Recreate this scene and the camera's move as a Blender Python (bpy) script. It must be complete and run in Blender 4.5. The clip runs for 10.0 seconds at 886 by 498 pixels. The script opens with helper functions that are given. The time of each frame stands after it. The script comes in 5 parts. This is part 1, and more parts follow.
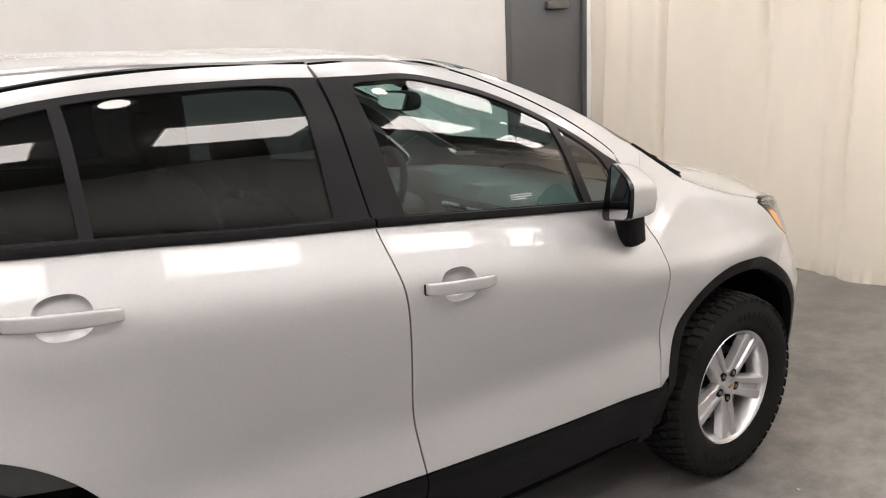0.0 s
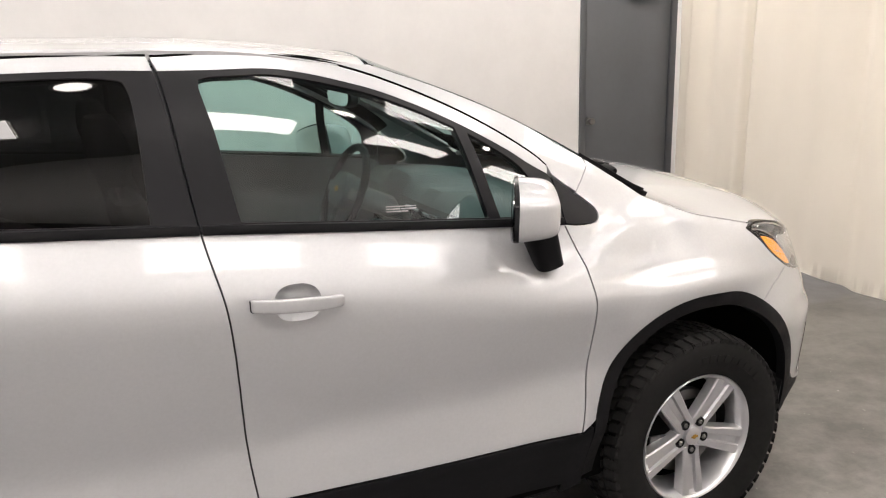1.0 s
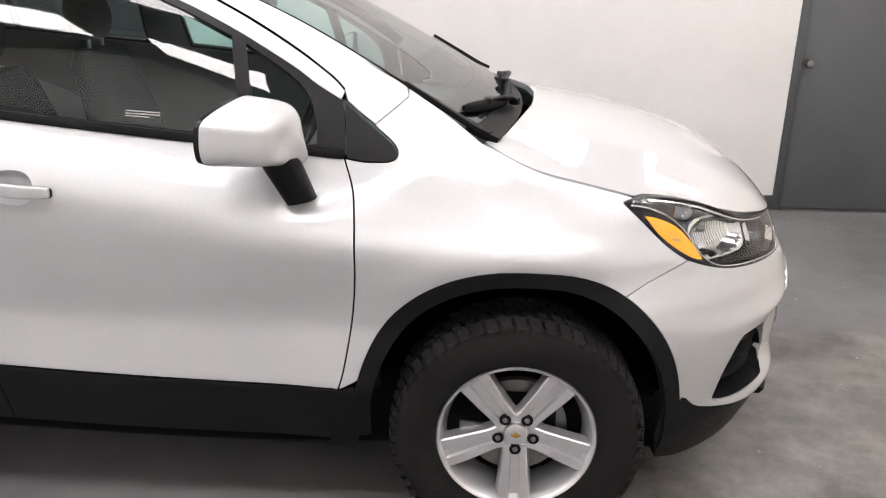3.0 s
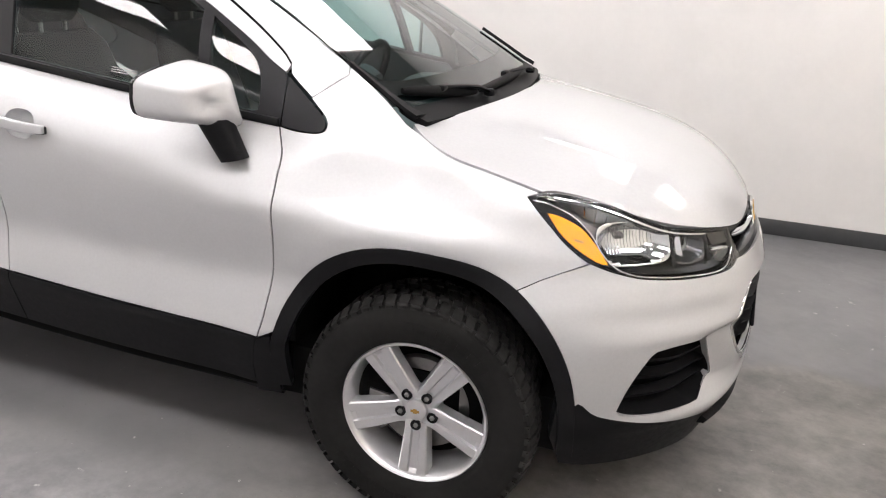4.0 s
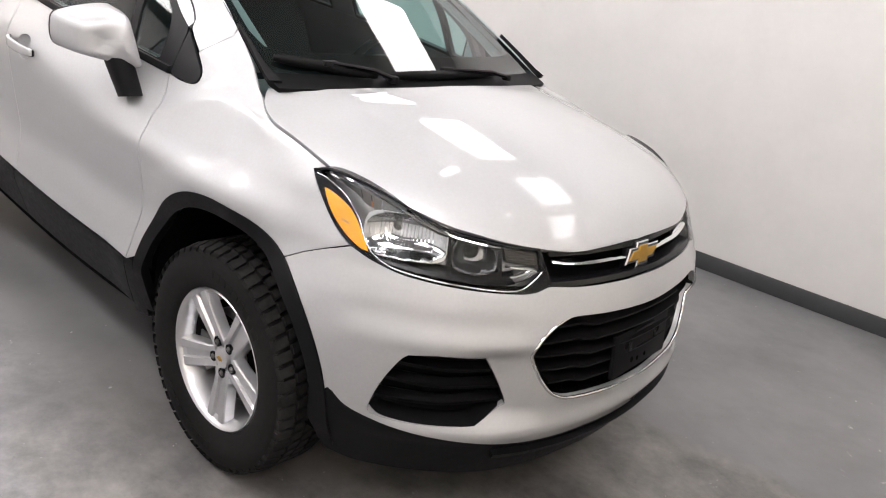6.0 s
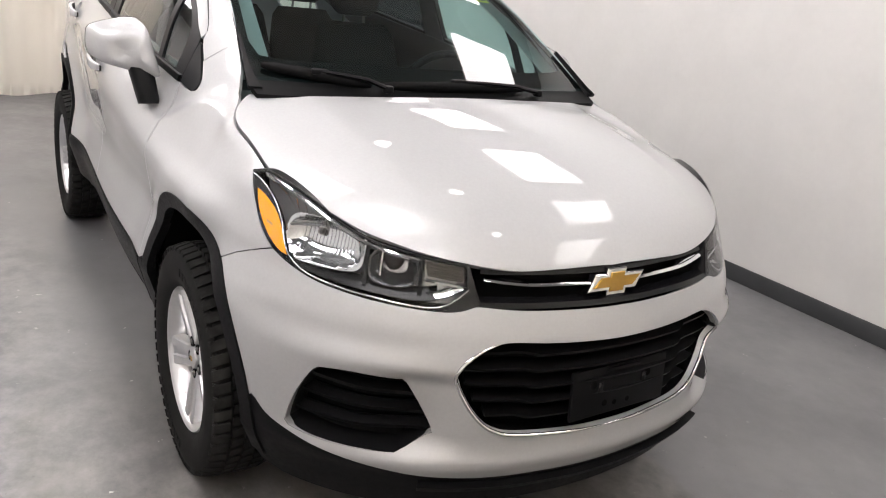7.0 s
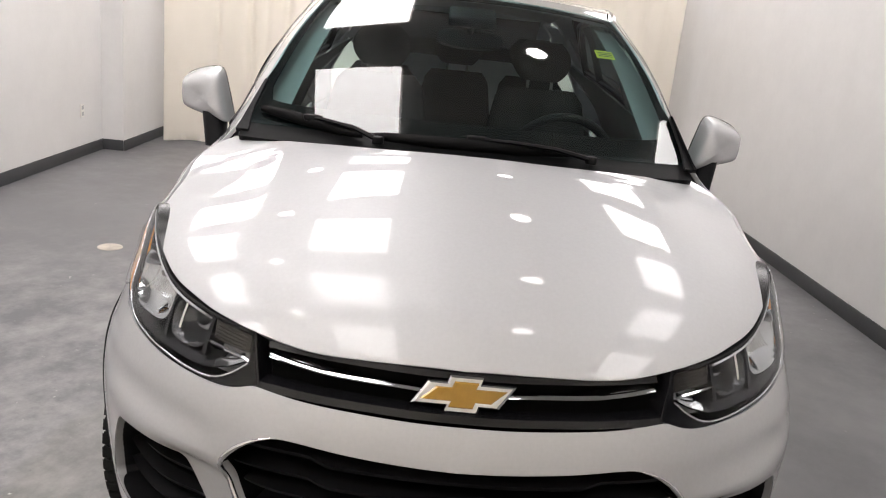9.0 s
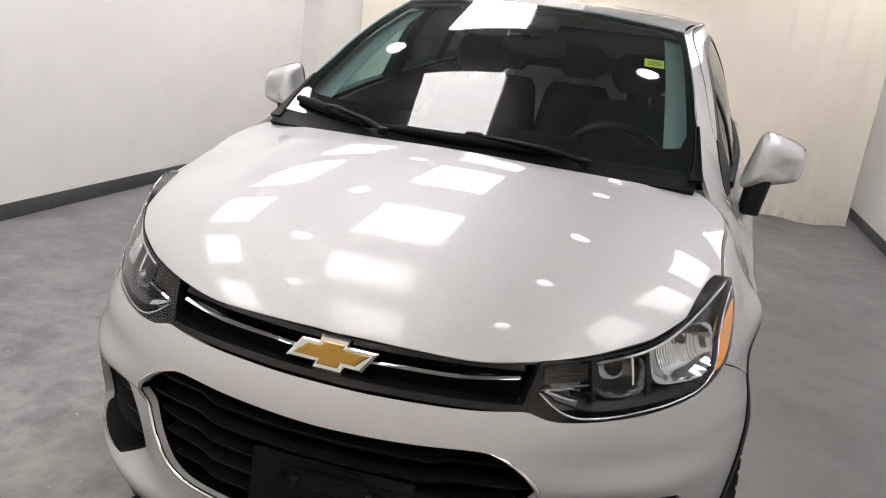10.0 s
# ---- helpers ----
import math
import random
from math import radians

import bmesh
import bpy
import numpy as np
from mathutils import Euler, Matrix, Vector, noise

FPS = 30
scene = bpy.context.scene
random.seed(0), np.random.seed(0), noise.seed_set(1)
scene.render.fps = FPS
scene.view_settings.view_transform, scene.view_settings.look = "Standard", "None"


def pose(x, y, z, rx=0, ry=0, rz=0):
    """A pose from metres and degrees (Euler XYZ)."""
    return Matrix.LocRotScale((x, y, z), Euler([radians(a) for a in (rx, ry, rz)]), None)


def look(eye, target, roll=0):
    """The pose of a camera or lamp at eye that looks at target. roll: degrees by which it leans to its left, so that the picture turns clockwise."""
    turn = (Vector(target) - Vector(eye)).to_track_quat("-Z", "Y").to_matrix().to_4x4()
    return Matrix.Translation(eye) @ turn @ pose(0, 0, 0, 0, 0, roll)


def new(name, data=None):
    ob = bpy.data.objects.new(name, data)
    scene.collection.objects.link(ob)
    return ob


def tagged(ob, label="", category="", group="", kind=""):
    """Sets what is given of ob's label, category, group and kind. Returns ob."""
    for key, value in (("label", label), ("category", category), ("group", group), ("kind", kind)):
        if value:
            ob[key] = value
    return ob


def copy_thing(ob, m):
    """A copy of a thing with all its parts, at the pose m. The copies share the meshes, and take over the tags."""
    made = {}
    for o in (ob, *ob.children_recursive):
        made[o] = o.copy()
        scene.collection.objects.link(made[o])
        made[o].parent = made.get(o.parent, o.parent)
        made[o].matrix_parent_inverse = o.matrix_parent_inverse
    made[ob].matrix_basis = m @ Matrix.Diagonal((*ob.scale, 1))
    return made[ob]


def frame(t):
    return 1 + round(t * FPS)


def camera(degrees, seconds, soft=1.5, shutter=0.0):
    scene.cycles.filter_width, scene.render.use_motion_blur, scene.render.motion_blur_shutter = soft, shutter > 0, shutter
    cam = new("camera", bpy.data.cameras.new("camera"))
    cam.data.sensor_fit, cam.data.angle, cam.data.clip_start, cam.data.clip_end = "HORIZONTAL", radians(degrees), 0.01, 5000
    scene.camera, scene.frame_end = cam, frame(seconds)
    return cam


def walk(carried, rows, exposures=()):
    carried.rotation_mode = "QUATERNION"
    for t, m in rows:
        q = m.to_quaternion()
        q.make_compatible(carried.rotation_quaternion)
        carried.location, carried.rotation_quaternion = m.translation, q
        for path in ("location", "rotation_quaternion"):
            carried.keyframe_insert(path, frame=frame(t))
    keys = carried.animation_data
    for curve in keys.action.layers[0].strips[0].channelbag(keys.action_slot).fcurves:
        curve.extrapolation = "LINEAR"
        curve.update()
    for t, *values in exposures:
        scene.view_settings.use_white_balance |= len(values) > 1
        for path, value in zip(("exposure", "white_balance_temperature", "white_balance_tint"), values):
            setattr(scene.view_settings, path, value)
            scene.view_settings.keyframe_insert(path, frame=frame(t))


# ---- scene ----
cam = camera(58.2, 10.0, soft=1.1)
PATH = [
    (0, (-2.445, -2.428, 1.631), (-1.307, -0.861, 1.131), -2.7),
    (0.5, (-2.109, -2.596, 1.623), (-1.129, -0.921, 1.138), -2.6),
    (1, (-1.7, -2.615, 1.616), (-0.887, -0.86, 1.106), -1.7),
    (1.5, (-1.332, -2.642, 1.628), (-0.702, -0.832, 1.055), -1.2),
    (2, (-0.937, -2.737, 1.625), (-0.522, -0.88, 1.009), -1.0),
    (2.5, (-0.558, -2.722, 1.598), (-0.35, -0.848, 0.931), -0.1),
    (4, (0.68, -2.656, 1.562), (0.075, -0.881, 0.866), 2.8),
    (4.5, (0.956, -2.558, 1.563), (0.235, -0.823, 0.877), 5.0),
    (5, (1.325, -2.419, 1.558), (0.399, -0.785, 0.872), 5.8),
    (5.5, (1.575, -2.251, 1.541), (0.51, -0.696, 0.869), 7.4),
    (6.8, (2.109, -1.547, 1.535), (0.602, -0.414, 0.866), 7.6),
    (7, (2.155, -1.412, 1.507), (0.575, -0.369, 0.863), 6.9),
    (7.5, (2.131, -1.058, 1.496), (0.42, -0.217, 0.892), 7.1),
    (8, (2.162, -0.718, 1.505), (0.333, -0.168, 0.908), 5.7),
    (8.5, (2.216, -0.414, 1.525), (0.321, -0.1, 0.964), 5.8),
    (9, (2.16, -0.105, 1.488), (0.236, -0.049, 0.944), 6.0),
    (9.5, (2.129, 0.221, 1.49), (0.217, -0.03, 0.962), 5.9),
    (10, (2.172, 0.561, 1.491), (0.314, 0.064, 0.943), 7.2),
]
EXPOSURES = [(0.0, -0.10, 6800, 10), (1.0, 0.06, 6790, 10), (1.5, 0.10, 6780, 10), (2.5, 0.24, 6500, 10), (4.2, 0.34, 6480, 10), (5.5, 0.23, 6430, 10), (7.0, 0.09, 6510, 10), (8.5, -0.04, 6530, 10), (10.0, -0.11, 6500, 10)]
walk(cam, [(t, look(eye, target, roll)) for t, eye, target, roll in PATH], EXPOSURES)

# ---- world and light ----
world = bpy.data.worlds.new("world")
scene.world = world
world.use_nodes = True
world.node_tree.nodes["Background"].inputs[0].default_value = (0.8, 0.8, 0.8, 1)
world.node_tree.nodes["Background"].inputs[1].default_value = 0.02
scene.view_settings.exposure = 0.0
CEILING = 3.0
PANEL_GLOW, SPOT_GLOW = 9.6, 24.0


# ---- materials ----
def material(name, base, rough=0.5, metal=0.0, **more):
    m = bpy.data.materials.new(name)
    m.use_nodes = True
    b = m.node_tree.nodes["Principled BSDF"]
    b.inputs["Base Color"].default_value = (*base, 1)
    b.inputs["Roughness"].default_value = rough
    b.inputs["Metallic"].default_value = metal
    for key, value in more.items():
        b.inputs[key.replace("_", " ")].default_value = value
    return m


def grain(m, scale=40.0, depth=0.1, tone=0.0, rough=0.0, stretch=(1, 1, 1), detail=4.0, bump=0.002):
    """Adds noise to a material: relief, tone and gloss."""
    t = m.node_tree
    b = t.nodes["Principled BSDF"]
    co = t.nodes.new("ShaderNodeTexCoord")
    mp = t.nodes.new("ShaderNodeMapping")
    mp.inputs["Scale"].default_value = stretch
    t.links.new(co.outputs["Object"], mp.inputs["Vector"])
    n = t.nodes.new("ShaderNodeTexNoise")
    n.inputs["Scale"].default_value = scale
    n.inputs["Detail"].default_value = detail
    t.links.new(mp.outputs[0], n.inputs["Vector"])
    if depth:
        bp = t.nodes.new("ShaderNodeBump")
        bp.inputs["Strength"].default_value = depth
        bp.inputs["Distance"].default_value = bump
        t.links.new(n.outputs["Fac"], bp.inputs["Height"])
        t.links.new(bp.outputs[0], b.inputs["Normal"])
    if tone:
        n2 = t.nodes.new("ShaderNodeTexNoise")
        n2.inputs["Scale"].default_value = scale * 0.13
        n2.inputs["Detail"].default_value = 6
        t.links.new(mp.outputs[0], n2.inputs["Vector"])
        mx = t.nodes.new("ShaderNodeMix")
        mx.data_type = "RGBA"
        c = b.inputs["Base Color"].default_value
        mx.inputs[6].default_value = [v * (1 - tone) for v in c[:3]] + [1]
        mx.inputs[7].default_value = [min(1, v * (1 + tone)) for v in c[:3]] + [1]
        rp = t.nodes.new("ShaderNodeMapRange")
        rp.inputs[1].default_value, rp.inputs[2].default_value = 0.3, 0.7
        ad = t.nodes.new("ShaderNodeMath")
        ad.operation = "ADD"
        ml = t.nodes.new("ShaderNodeMath")
        ml.operation = "MULTIPLY_ADD"
        ml.inputs[1].default_value, ml.inputs[2].default_value = 0.35, -0.17
        t.links.new(n.outputs["Fac"], ml.inputs[0])
        t.links.new(n2.outputs["Fac"], ad.inputs[0])
        t.links.new(ml.outputs[0], ad.inputs[1])
        t.links.new(ad.outputs[0], rp.inputs[0])
        t.links.new(rp.outputs[0], mx.inputs[0])
        t.links.new(mx.outputs[2], b.inputs["Base Color"])
        if rough:
            rr = t.nodes.new("ShaderNodeMapRange")
            r0 = b.inputs["Roughness"].default_value
            rr.inputs[1].default_value, rr.inputs[2].default_value = 0.3, 0.7
            rr.inputs[3].default_value, rr.inputs[4].default_value = max(0.02, r0 - rough), r0 + rough
            t.links.new(n2.outputs["Fac"], rr.inputs[0])
            t.links.new(rr.outputs[0], b.inputs["Roughness"])
    return m


def pane(name, tint, gloss=1.5):
    """Thin window glass: it tints what lies behind and mirrors by angle."""
    m = bpy.data.materials.new(name)
    m.use_nodes = True
    t = m.node_tree
    t.nodes.remove(t.nodes["Principled BSDF"])
    out = t.nodes["Material Output"]
    tr = t.nodes.new("ShaderNodeBsdfTransparent")
    tr.inputs[0].default_value = (*tint, 1)
    gl = t.nodes.new("ShaderNodeBsdfGlossy")
    gl.inputs["Roughness"].default_value = 0.0
    # Schlick's gloss, the same from both sides of the thin sheet
    lw = t.nodes.new("ShaderNodeLayerWeight")
    lw.inputs[0].default_value = 0.5
    pw = t.nodes.new("ShaderNodeMath")
    pw.operation = "POWER"
    pw.inputs[1].default_value = 4.7
    t.links.new(lw.outputs["Facing"], pw.inputs[0])
    f0 = ((gloss - 1) / (gloss + 1)) ** 2
    fr = t.nodes.new("ShaderNodeMath")
    fr.operation = "MULTIPLY_ADD"
    fr.inputs[1].default_value, fr.inputs[2].default_value = 1 - f0, f0
    t.links.new(pw.outputs[0], fr.inputs[0])
    mx = t.nodes.new("ShaderNodeMixShader")
    t.links.new(fr.outputs[0], mx.inputs[0])
    t.links.new(tr.outputs[0], mx.inputs[1])
    t.links.new(gl.outputs[0], mx.inputs[2])
    t.links.new(mx.outputs[0], out.inputs[0])
    return m


def glow(name, colour, strength):
    m = bpy.data.materials.new(name)
    m.use_nodes = True
    b = m.node_tree.nodes["Principled BSDF"]
    b.inputs["Base Color"].default_value = (0.8, 0.8, 0.8, 1)
    b.inputs["Emission Color"].default_value = (*colour, 1)
    b.inputs["Emission Strength"].default_value = strength
    return m


PAINT = grain(material("silver_paint", (0.440, 0.444, 0.452), 0.50, 0.45, Specular_IOR_Level=0.0, Coat_Weight=1.0, Coat_Roughness=0.014, Coat_IOR=1.36), 900, 0.04, 0.02, 0, detail=2, bump=0.0004)
TRIM = grain(material("black_plastic", (0.0065, 0.0065, 0.0072), 0.5, Specular_IOR_Level=0.11), 500, 0.25, 0.15, 0.06, bump=0.0006)
GLOSS_BLACK = material("gloss_black", (0.006, 0.006, 0.007), 0.22, 0.0, Specular_IOR_Level=0.25)
PILLAR = grain(material("pillar_film", (0.0095, 0.0095, 0.0108), 0.4, Specular_IOR_Level=0.13), 200, 0.03, 0.06)
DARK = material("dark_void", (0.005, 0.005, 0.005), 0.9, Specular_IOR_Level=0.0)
CHROME = material("chrome", (0.66, 0.67, 0.68), 0.07, 1.0)
ALLOY = grain(material("alloy_wheel", (0.56, 0.56, 0.575), 0.30, 0.80, Coat_Weight=0.4), 300, 0.0, 0.03)
STEEL = grain(material("brake_steel", (0.20, 0.195, 0.19), 0.4, 0.9), 80, 0.1, 0.2, 0.1)
RUBBER = grain(material("tyre_rubber", (0.011, 0.0108, 0.0105), 0.8, Specular_IOR_Level=0.12), 60, 0.15, 0.35, 0.1, bump=0.001)
TREAD = grain(material("tyre_tread", (0.0175, 0.0172, 0.0168), 0.9, Specular_IOR_Level=0.1), 45, 0.3, 0.5, 0.1, bump=0.001)
GOLD = grain(material("gold_badge", (0.36, 0.20, 0.022), 0.36, 0.45, Coat_Weight=0.8), 700, 0.05, 0.05)
AMBER = material("amber_lens", (1.0, 0.34, 0.0), 0.2, 0.0, Coat_Weight=1.0)
GREY_LENS = material("lamp_housing", (0.42, 0.425, 0.43), 0.22, 0.6)
REFLECTOR = material("lamp_reflector", (0.55, 0.56, 0.57), 0.08, 1.0)
SMOKED = material("smoked_reflector", (0.085, 0.087, 0.09), 0.18, 0.8)
INDICATOR = material("indicator_lens", (0.055, 0.050, 0.045), 0.2, 0.6)
MIRROR = material("mirror_glass", (0.85, 0.86, 0.87), 0.01, 1.0)
WINDSCREEN = pane("windscreen_glass", (0.60, 0.79, 0.79), 1.85)
SIDE_GLASS = pane("side_glass", (0.64, 0.82, 0.79), 1.75)
PRIVACY = pane("privacy_glass", (0.052, 0.060, 0.064), 1.6)
CLEAR = pane("clear_lens", (0.94, 0.95, 0.96), 1.3)
FABRIC = grain(material("seat_fabric", (0.015, 0.0165, 0.0175), 0.95, Specular_IOR_Level=0.05), 120, 0.12, 0.1, bump=0.001)
DASH = grain(material("dash_plastic", (0.075, 0.079, 0.080), 0.55, Specular_IOR_Level=0.4), 260, 0.3, 0.1, 0.05, bump=0.0008)
GREYPLAST = grain(material("grey_plastic", (0.20, 0.20, 0.195), 0.6), 260, 0.2, 0.06, 0.05, bump=0.0008)
LINER = grain(material("headliner", (0.30, 0.295, 0.285), 0.95), 300, 0.2, 0.05)
YELLOW = material("yellow_sticker", (0.75, 0.72, 0.05), 0.5)
WHITE_INK = material("white_ink", (0.42, 0.43, 0.43), 0.6)
DARK_INK = material("dark_ink", (0.05, 0.05, 0.05), 0.6)
WALL = grain(material("white_wall", (0.665, 0.655, 0.648), 0.55), 30, 0.06, 0.03, 0.05, bump=0.002)
BASE = grain(material("dark_vinyl_base", (0.045, 0.047, 0.05), 0.5), 30, 0.05, 0.15, 0.05)
DOOR_GREY = grain(material("grey_door_paint", (0.085, 0.09, 0.098), 0.42), 25, 0.03, 0.06, 0.05)
FRAME_GREY = grain(material("grey_frame_paint", (0.065, 0.069, 0.077), 0.4), 25, 0.03, 0.06, 0.05)
CEIL = grain(material("ceiling_paint", (0.27, 0.268, 0.265), 0.85), 20, 0.05, 0.06)
CLOTH = grain(material("white_vinyl_curtain", (0.94, 0.905, 0.84), 0.5), 9, 0.06, 0.05, 0.08, stretch=(1, 1, 0.35), bump=0.01)
def let_light(m, share):
    """Lets a sheet glow through from behind by a share of its light."""
    t = m.node_tree
    b, out = t.nodes["Principled BSDF"], t.nodes["Material Output"]
    tl = t.nodes.new("ShaderNodeBsdfTranslucent")
    tl.inputs[0].default_value = b.inputs["Base Color"].default_value
    mx = t.nodes.new("ShaderNodeMixShader")
    mx.inputs[0].default_value = share
    t.links.new(b.outputs[0], mx.inputs[1])
    t.links.new(tl.outputs[0], mx.inputs[2])
    t.links.new(mx.outputs[0], out.inputs[0])


let_light(CLOTH, 0.40)
PLATE = grain(material("grey_black_plastic", (0.005, 0.005, 0.0055), 0.5, Specular_IOR_Level=0.09), 400, 0.2, 0.1, bump=0.0006)
OUTLET = material("outlet_plastic", (0.72, 0.70, 0.66), 0.4)
COVER = grain(material("worn_cover", (0.43, 0.385, 0.33), 0.55), 90, 0.1, 0.2, 0.05)
PANEL_LIGHT = glow("panel_diffuser", (1.0, 0.952, 0.945), PANEL_GLOW)
# south row raised, north row lowered, to balance light on car and walls
SOUTH_LIGHT = glow("panel_diffuser_raised", (1.0, 0.952, 0.945), PANEL_GLOW * 1.38)
NORTH_LIGHT = glow("panel_diffuser_lowered", (1.0, 0.952, 0.945), PANEL_GLOW * 0.9)
SPOT_LIGHT = glow("spot_diffuser", (1.0, 0.955, 0.93), SPOT_GLOW)


def floor_material():
    """Sealed concrete: a mottled grey with darker damp clouds, dark scuffs and pale chips."""
    m = material("grey_epoxy_concrete", (0.2, 0.2, 0.2), 0.3)
    t = m.node_tree
    b = t.nodes["Principled BSDF"]
    co = t.nodes.new("ShaderNodeTexCoord")

    def noise(scale, detail, rough, stretch=(1, 1, 1)):
        mp = t.nodes.new("ShaderNodeMapping")
        mp.inputs["Scale"].default_value = stretch
        mp.inputs["Rotation"].default_value = (0, 0, 0.5)
        t.links.new(co.outputs["Object"], mp.inputs["Vector"])
        n = t.nodes.new("ShaderNodeTexNoise")
        n.inputs["Scale"].default_value, n.inputs["Detail"].default_value, n.inputs["Roughness"].default_value = scale, detail, rough
        t.links.new(mp.outputs[0], n.inputs["Vector"])
        return n.outputs["Fac"]

    def remap(src, lo, hi, a, z):
        r = t.nodes.new("ShaderNodeMapRange")
        for i, v in ((1, lo), (2, hi), (3, a), (4, z)):
            r.inputs[i].default_value = v
        t.links.new(src, r.inputs[0])
        return r.outputs[0]

    def blend(fac, first, colour):
        mx = t.nodes.new("ShaderNodeMix")
        mx.data_type = "RGBA"
        t.links.new(fac, mx.inputs[0])
        if isinstance(first, tuple):
            mx.inputs[6].default_value = (*first, 1)
        else:
            t.links.new(first, mx.inputs[6])
        mx.inputs[7].default_value = (*colour, 1)
        return mx.outputs[2]

    def maths(op, a, b):
        n = t.nodes.new("ShaderNodeMath")
        n.operation = op
        for i, v in enumerate((a, b)):
            if isinstance(v, float):
                n.inputs[i].default_value = v
            else:
                t.links.new(v, n.inputs[i])
        return n.outputs[0]

    split = t.nodes.new("ShaderNodeSeparateXYZ")
    t.links.new(co.outputs["Object"], split.inputs[0])
    along_, across = split.outputs[0], split.outputs[1]
    clouds, fine, specks = noise(1.1, 10, 0.62), noise(5.0, 10, 0.70), noise(24, 4, 0.6)
    ragged = maths("MULTIPLY", maths("SUBTRACT", noise(1.6, 8, 0.65), 0.5), 0.55)
    # the even grey coat
    c = blend(remap(clouds, 0.36, 0.66, 0, 1), (0.128, 0.127, 0.134), (0.192, 0.190, 0.197))
    # mottled, scuffed ground beside the lane
    south = maths("ADD", across, ragged)
    mottled = blend(remap(fine, 0.40, 0.66, 0, 1), (0.098, 0.098, 0.108), (0.285, 0.276, 0.280))
    mottled_fac = maths("MULTIPLY", remap(south, -0.45, -0.95, 0, 0.85), remap(along_, -2.4, -0.6, 0.25, 1.0))
    mx = t.nodes.new("ShaderNodeMix")
    mx.data_type = "RGBA"
    t.links.new(mottled_fac, mx.inputs[0])
    t.links.new(c, mx.inputs[6])
    t.links.new(mottled, mx.inputs[7])
    c = mx.outputs[2]
    # the drive lane, where tyres have worn the coat to brownish concrete
    worn = blend(remap(fine, 0.36, 0.68, 0, 1), (0.075, 0.072, 0.068), (0.225, 0.216, 0.203))
    worn = blend(remap(noise(2.2, 8, 0.7, (0.5, 1.6, 1)), 0.50, 0.72, 0, 0.55), worn, (0.27, 0.255, 0.235))
    off_mid = maths("ABSOLUTE", maths("SUBTRACT", across, 0.02), 0.0)
    lane = maths("MULTIPLY", remap(maths("ADD", off_mid, ragged), 0.99, 0.91, 0, 0.9), remap(maths("ADD", along_, ragged), 0.2, 1.4, 0.15, 1.0))
    mx = t.nodes.new("ShaderNodeMix")
    mx.data_type = "RGBA"
    t.links.new(lane, mx.inputs[0])
    t.links.new(c, mx.inputs[6])
    t.links.new(worn, mx.inputs[7])
    c = mx.outputs[2]
    # pale chips and dark grit
    chips = maths("MULTIPLY", remap(specks, 0.70, 0.74, 0, 0.8), remap(clouds, 0.42, 0.58, 0, 1))
    c = blend(chips, c, (0.52, 0.50, 0.47))
    c = blend(remap(noise(60, 4, 0.6), 0.66, 0.74, 0, 0.45), c, (0.07, 0.068, 0.07))
    t.links.new(c, b.inputs["Base Color"])
    t.links.new(remap(fine, 0.35, 0.7, 0.30, 0.48), b.inputs["Roughness"])
    bp = t.nodes.new("ShaderNodeBump")
    bp.inputs["Strength"].default_value, bp.inputs["Distance"].default_value = 0.06, 0.002
    t.links.new(noise(40, 6, 0.6), bp.inputs["Height"])
    t.links.new(bp.outputs[0], b.inputs["Normal"])
    return m


FLOOR = floor_material()


# ---- builders ----
from mathutils.geometry import delaunay_2d_cdt


def bare(name, parent=None):
    ob = new(name)
    ob.parent = parent
    return ob


def part(name, data, mat, parent=None, label=""):
    """Links a bmesh or a mesh as one object under its thing."""
    if isinstance(data, bmesh.types.BMesh):
        me = bpy.data.meshes.new(name)
        data.to_mesh(me)
        data.free()
    else:
        me = data
    if mat:
        me.materials.clear()
        me.materials.append(mat)
    ob = new(name, me)
    # no deeper than thing, part and sub-part
    if parent and parent.parent and parent.parent.parent:
        parent = parent.parent
    ob.parent = parent
    return tagged(ob, label)


def shade(bm, angle=35):
    for f in bm.faces:
        f.smooth = True
    for e in bm.edges:
        if len(e.link_faces) == 2 and e.calc_face_angle(0) > radians(angle):
            e.smooth = False
    return bm


def box(sx, sy, sz, bevel=0.0, seg=2, m=None):
    bm = bmesh.new()
    bmesh.ops.create_cube(bm, size=1)
    bmesh.ops.scale(bm, vec=(sx, sy, sz), verts=bm.verts)
    if bevel:
        bmesh.ops.bevel(bm, geom=bm.edges[:], offset=bevel, segments=seg, affect="EDGES", profile=0.5)
    if m is not None:
        bm.transform(m)
    return shade(bm)


def rod(r, length, seg=24, r2=None, bevel=0.0, m=None):
    bm = bmesh.new()
    bmesh.ops.create_cone(bm, cap_ends=True, segments=seg, radius1=r, radius2=r if r2 is None else r2, depth=length)
    if bevel:
        es = [e for e in bm.edges if len(e.link_faces) == 2 and e.calc_face_angle(0) > 0.7]
        bmesh.ops.bevel(bm, geom=es, offset=bevel, segments=2, affect="EDGES", profile=0.5)
    if m is not None:
        bm.transform(m)
    return shade(bm)


def join(*bms):
    out = bmesh.new()
    for b in bms:
        me = bpy.data.meshes.new("tmp")
        b.to_mesh(me)
        b.free()
        out.from_mesh(me)
        bpy.data.meshes.remove(me)
    return out


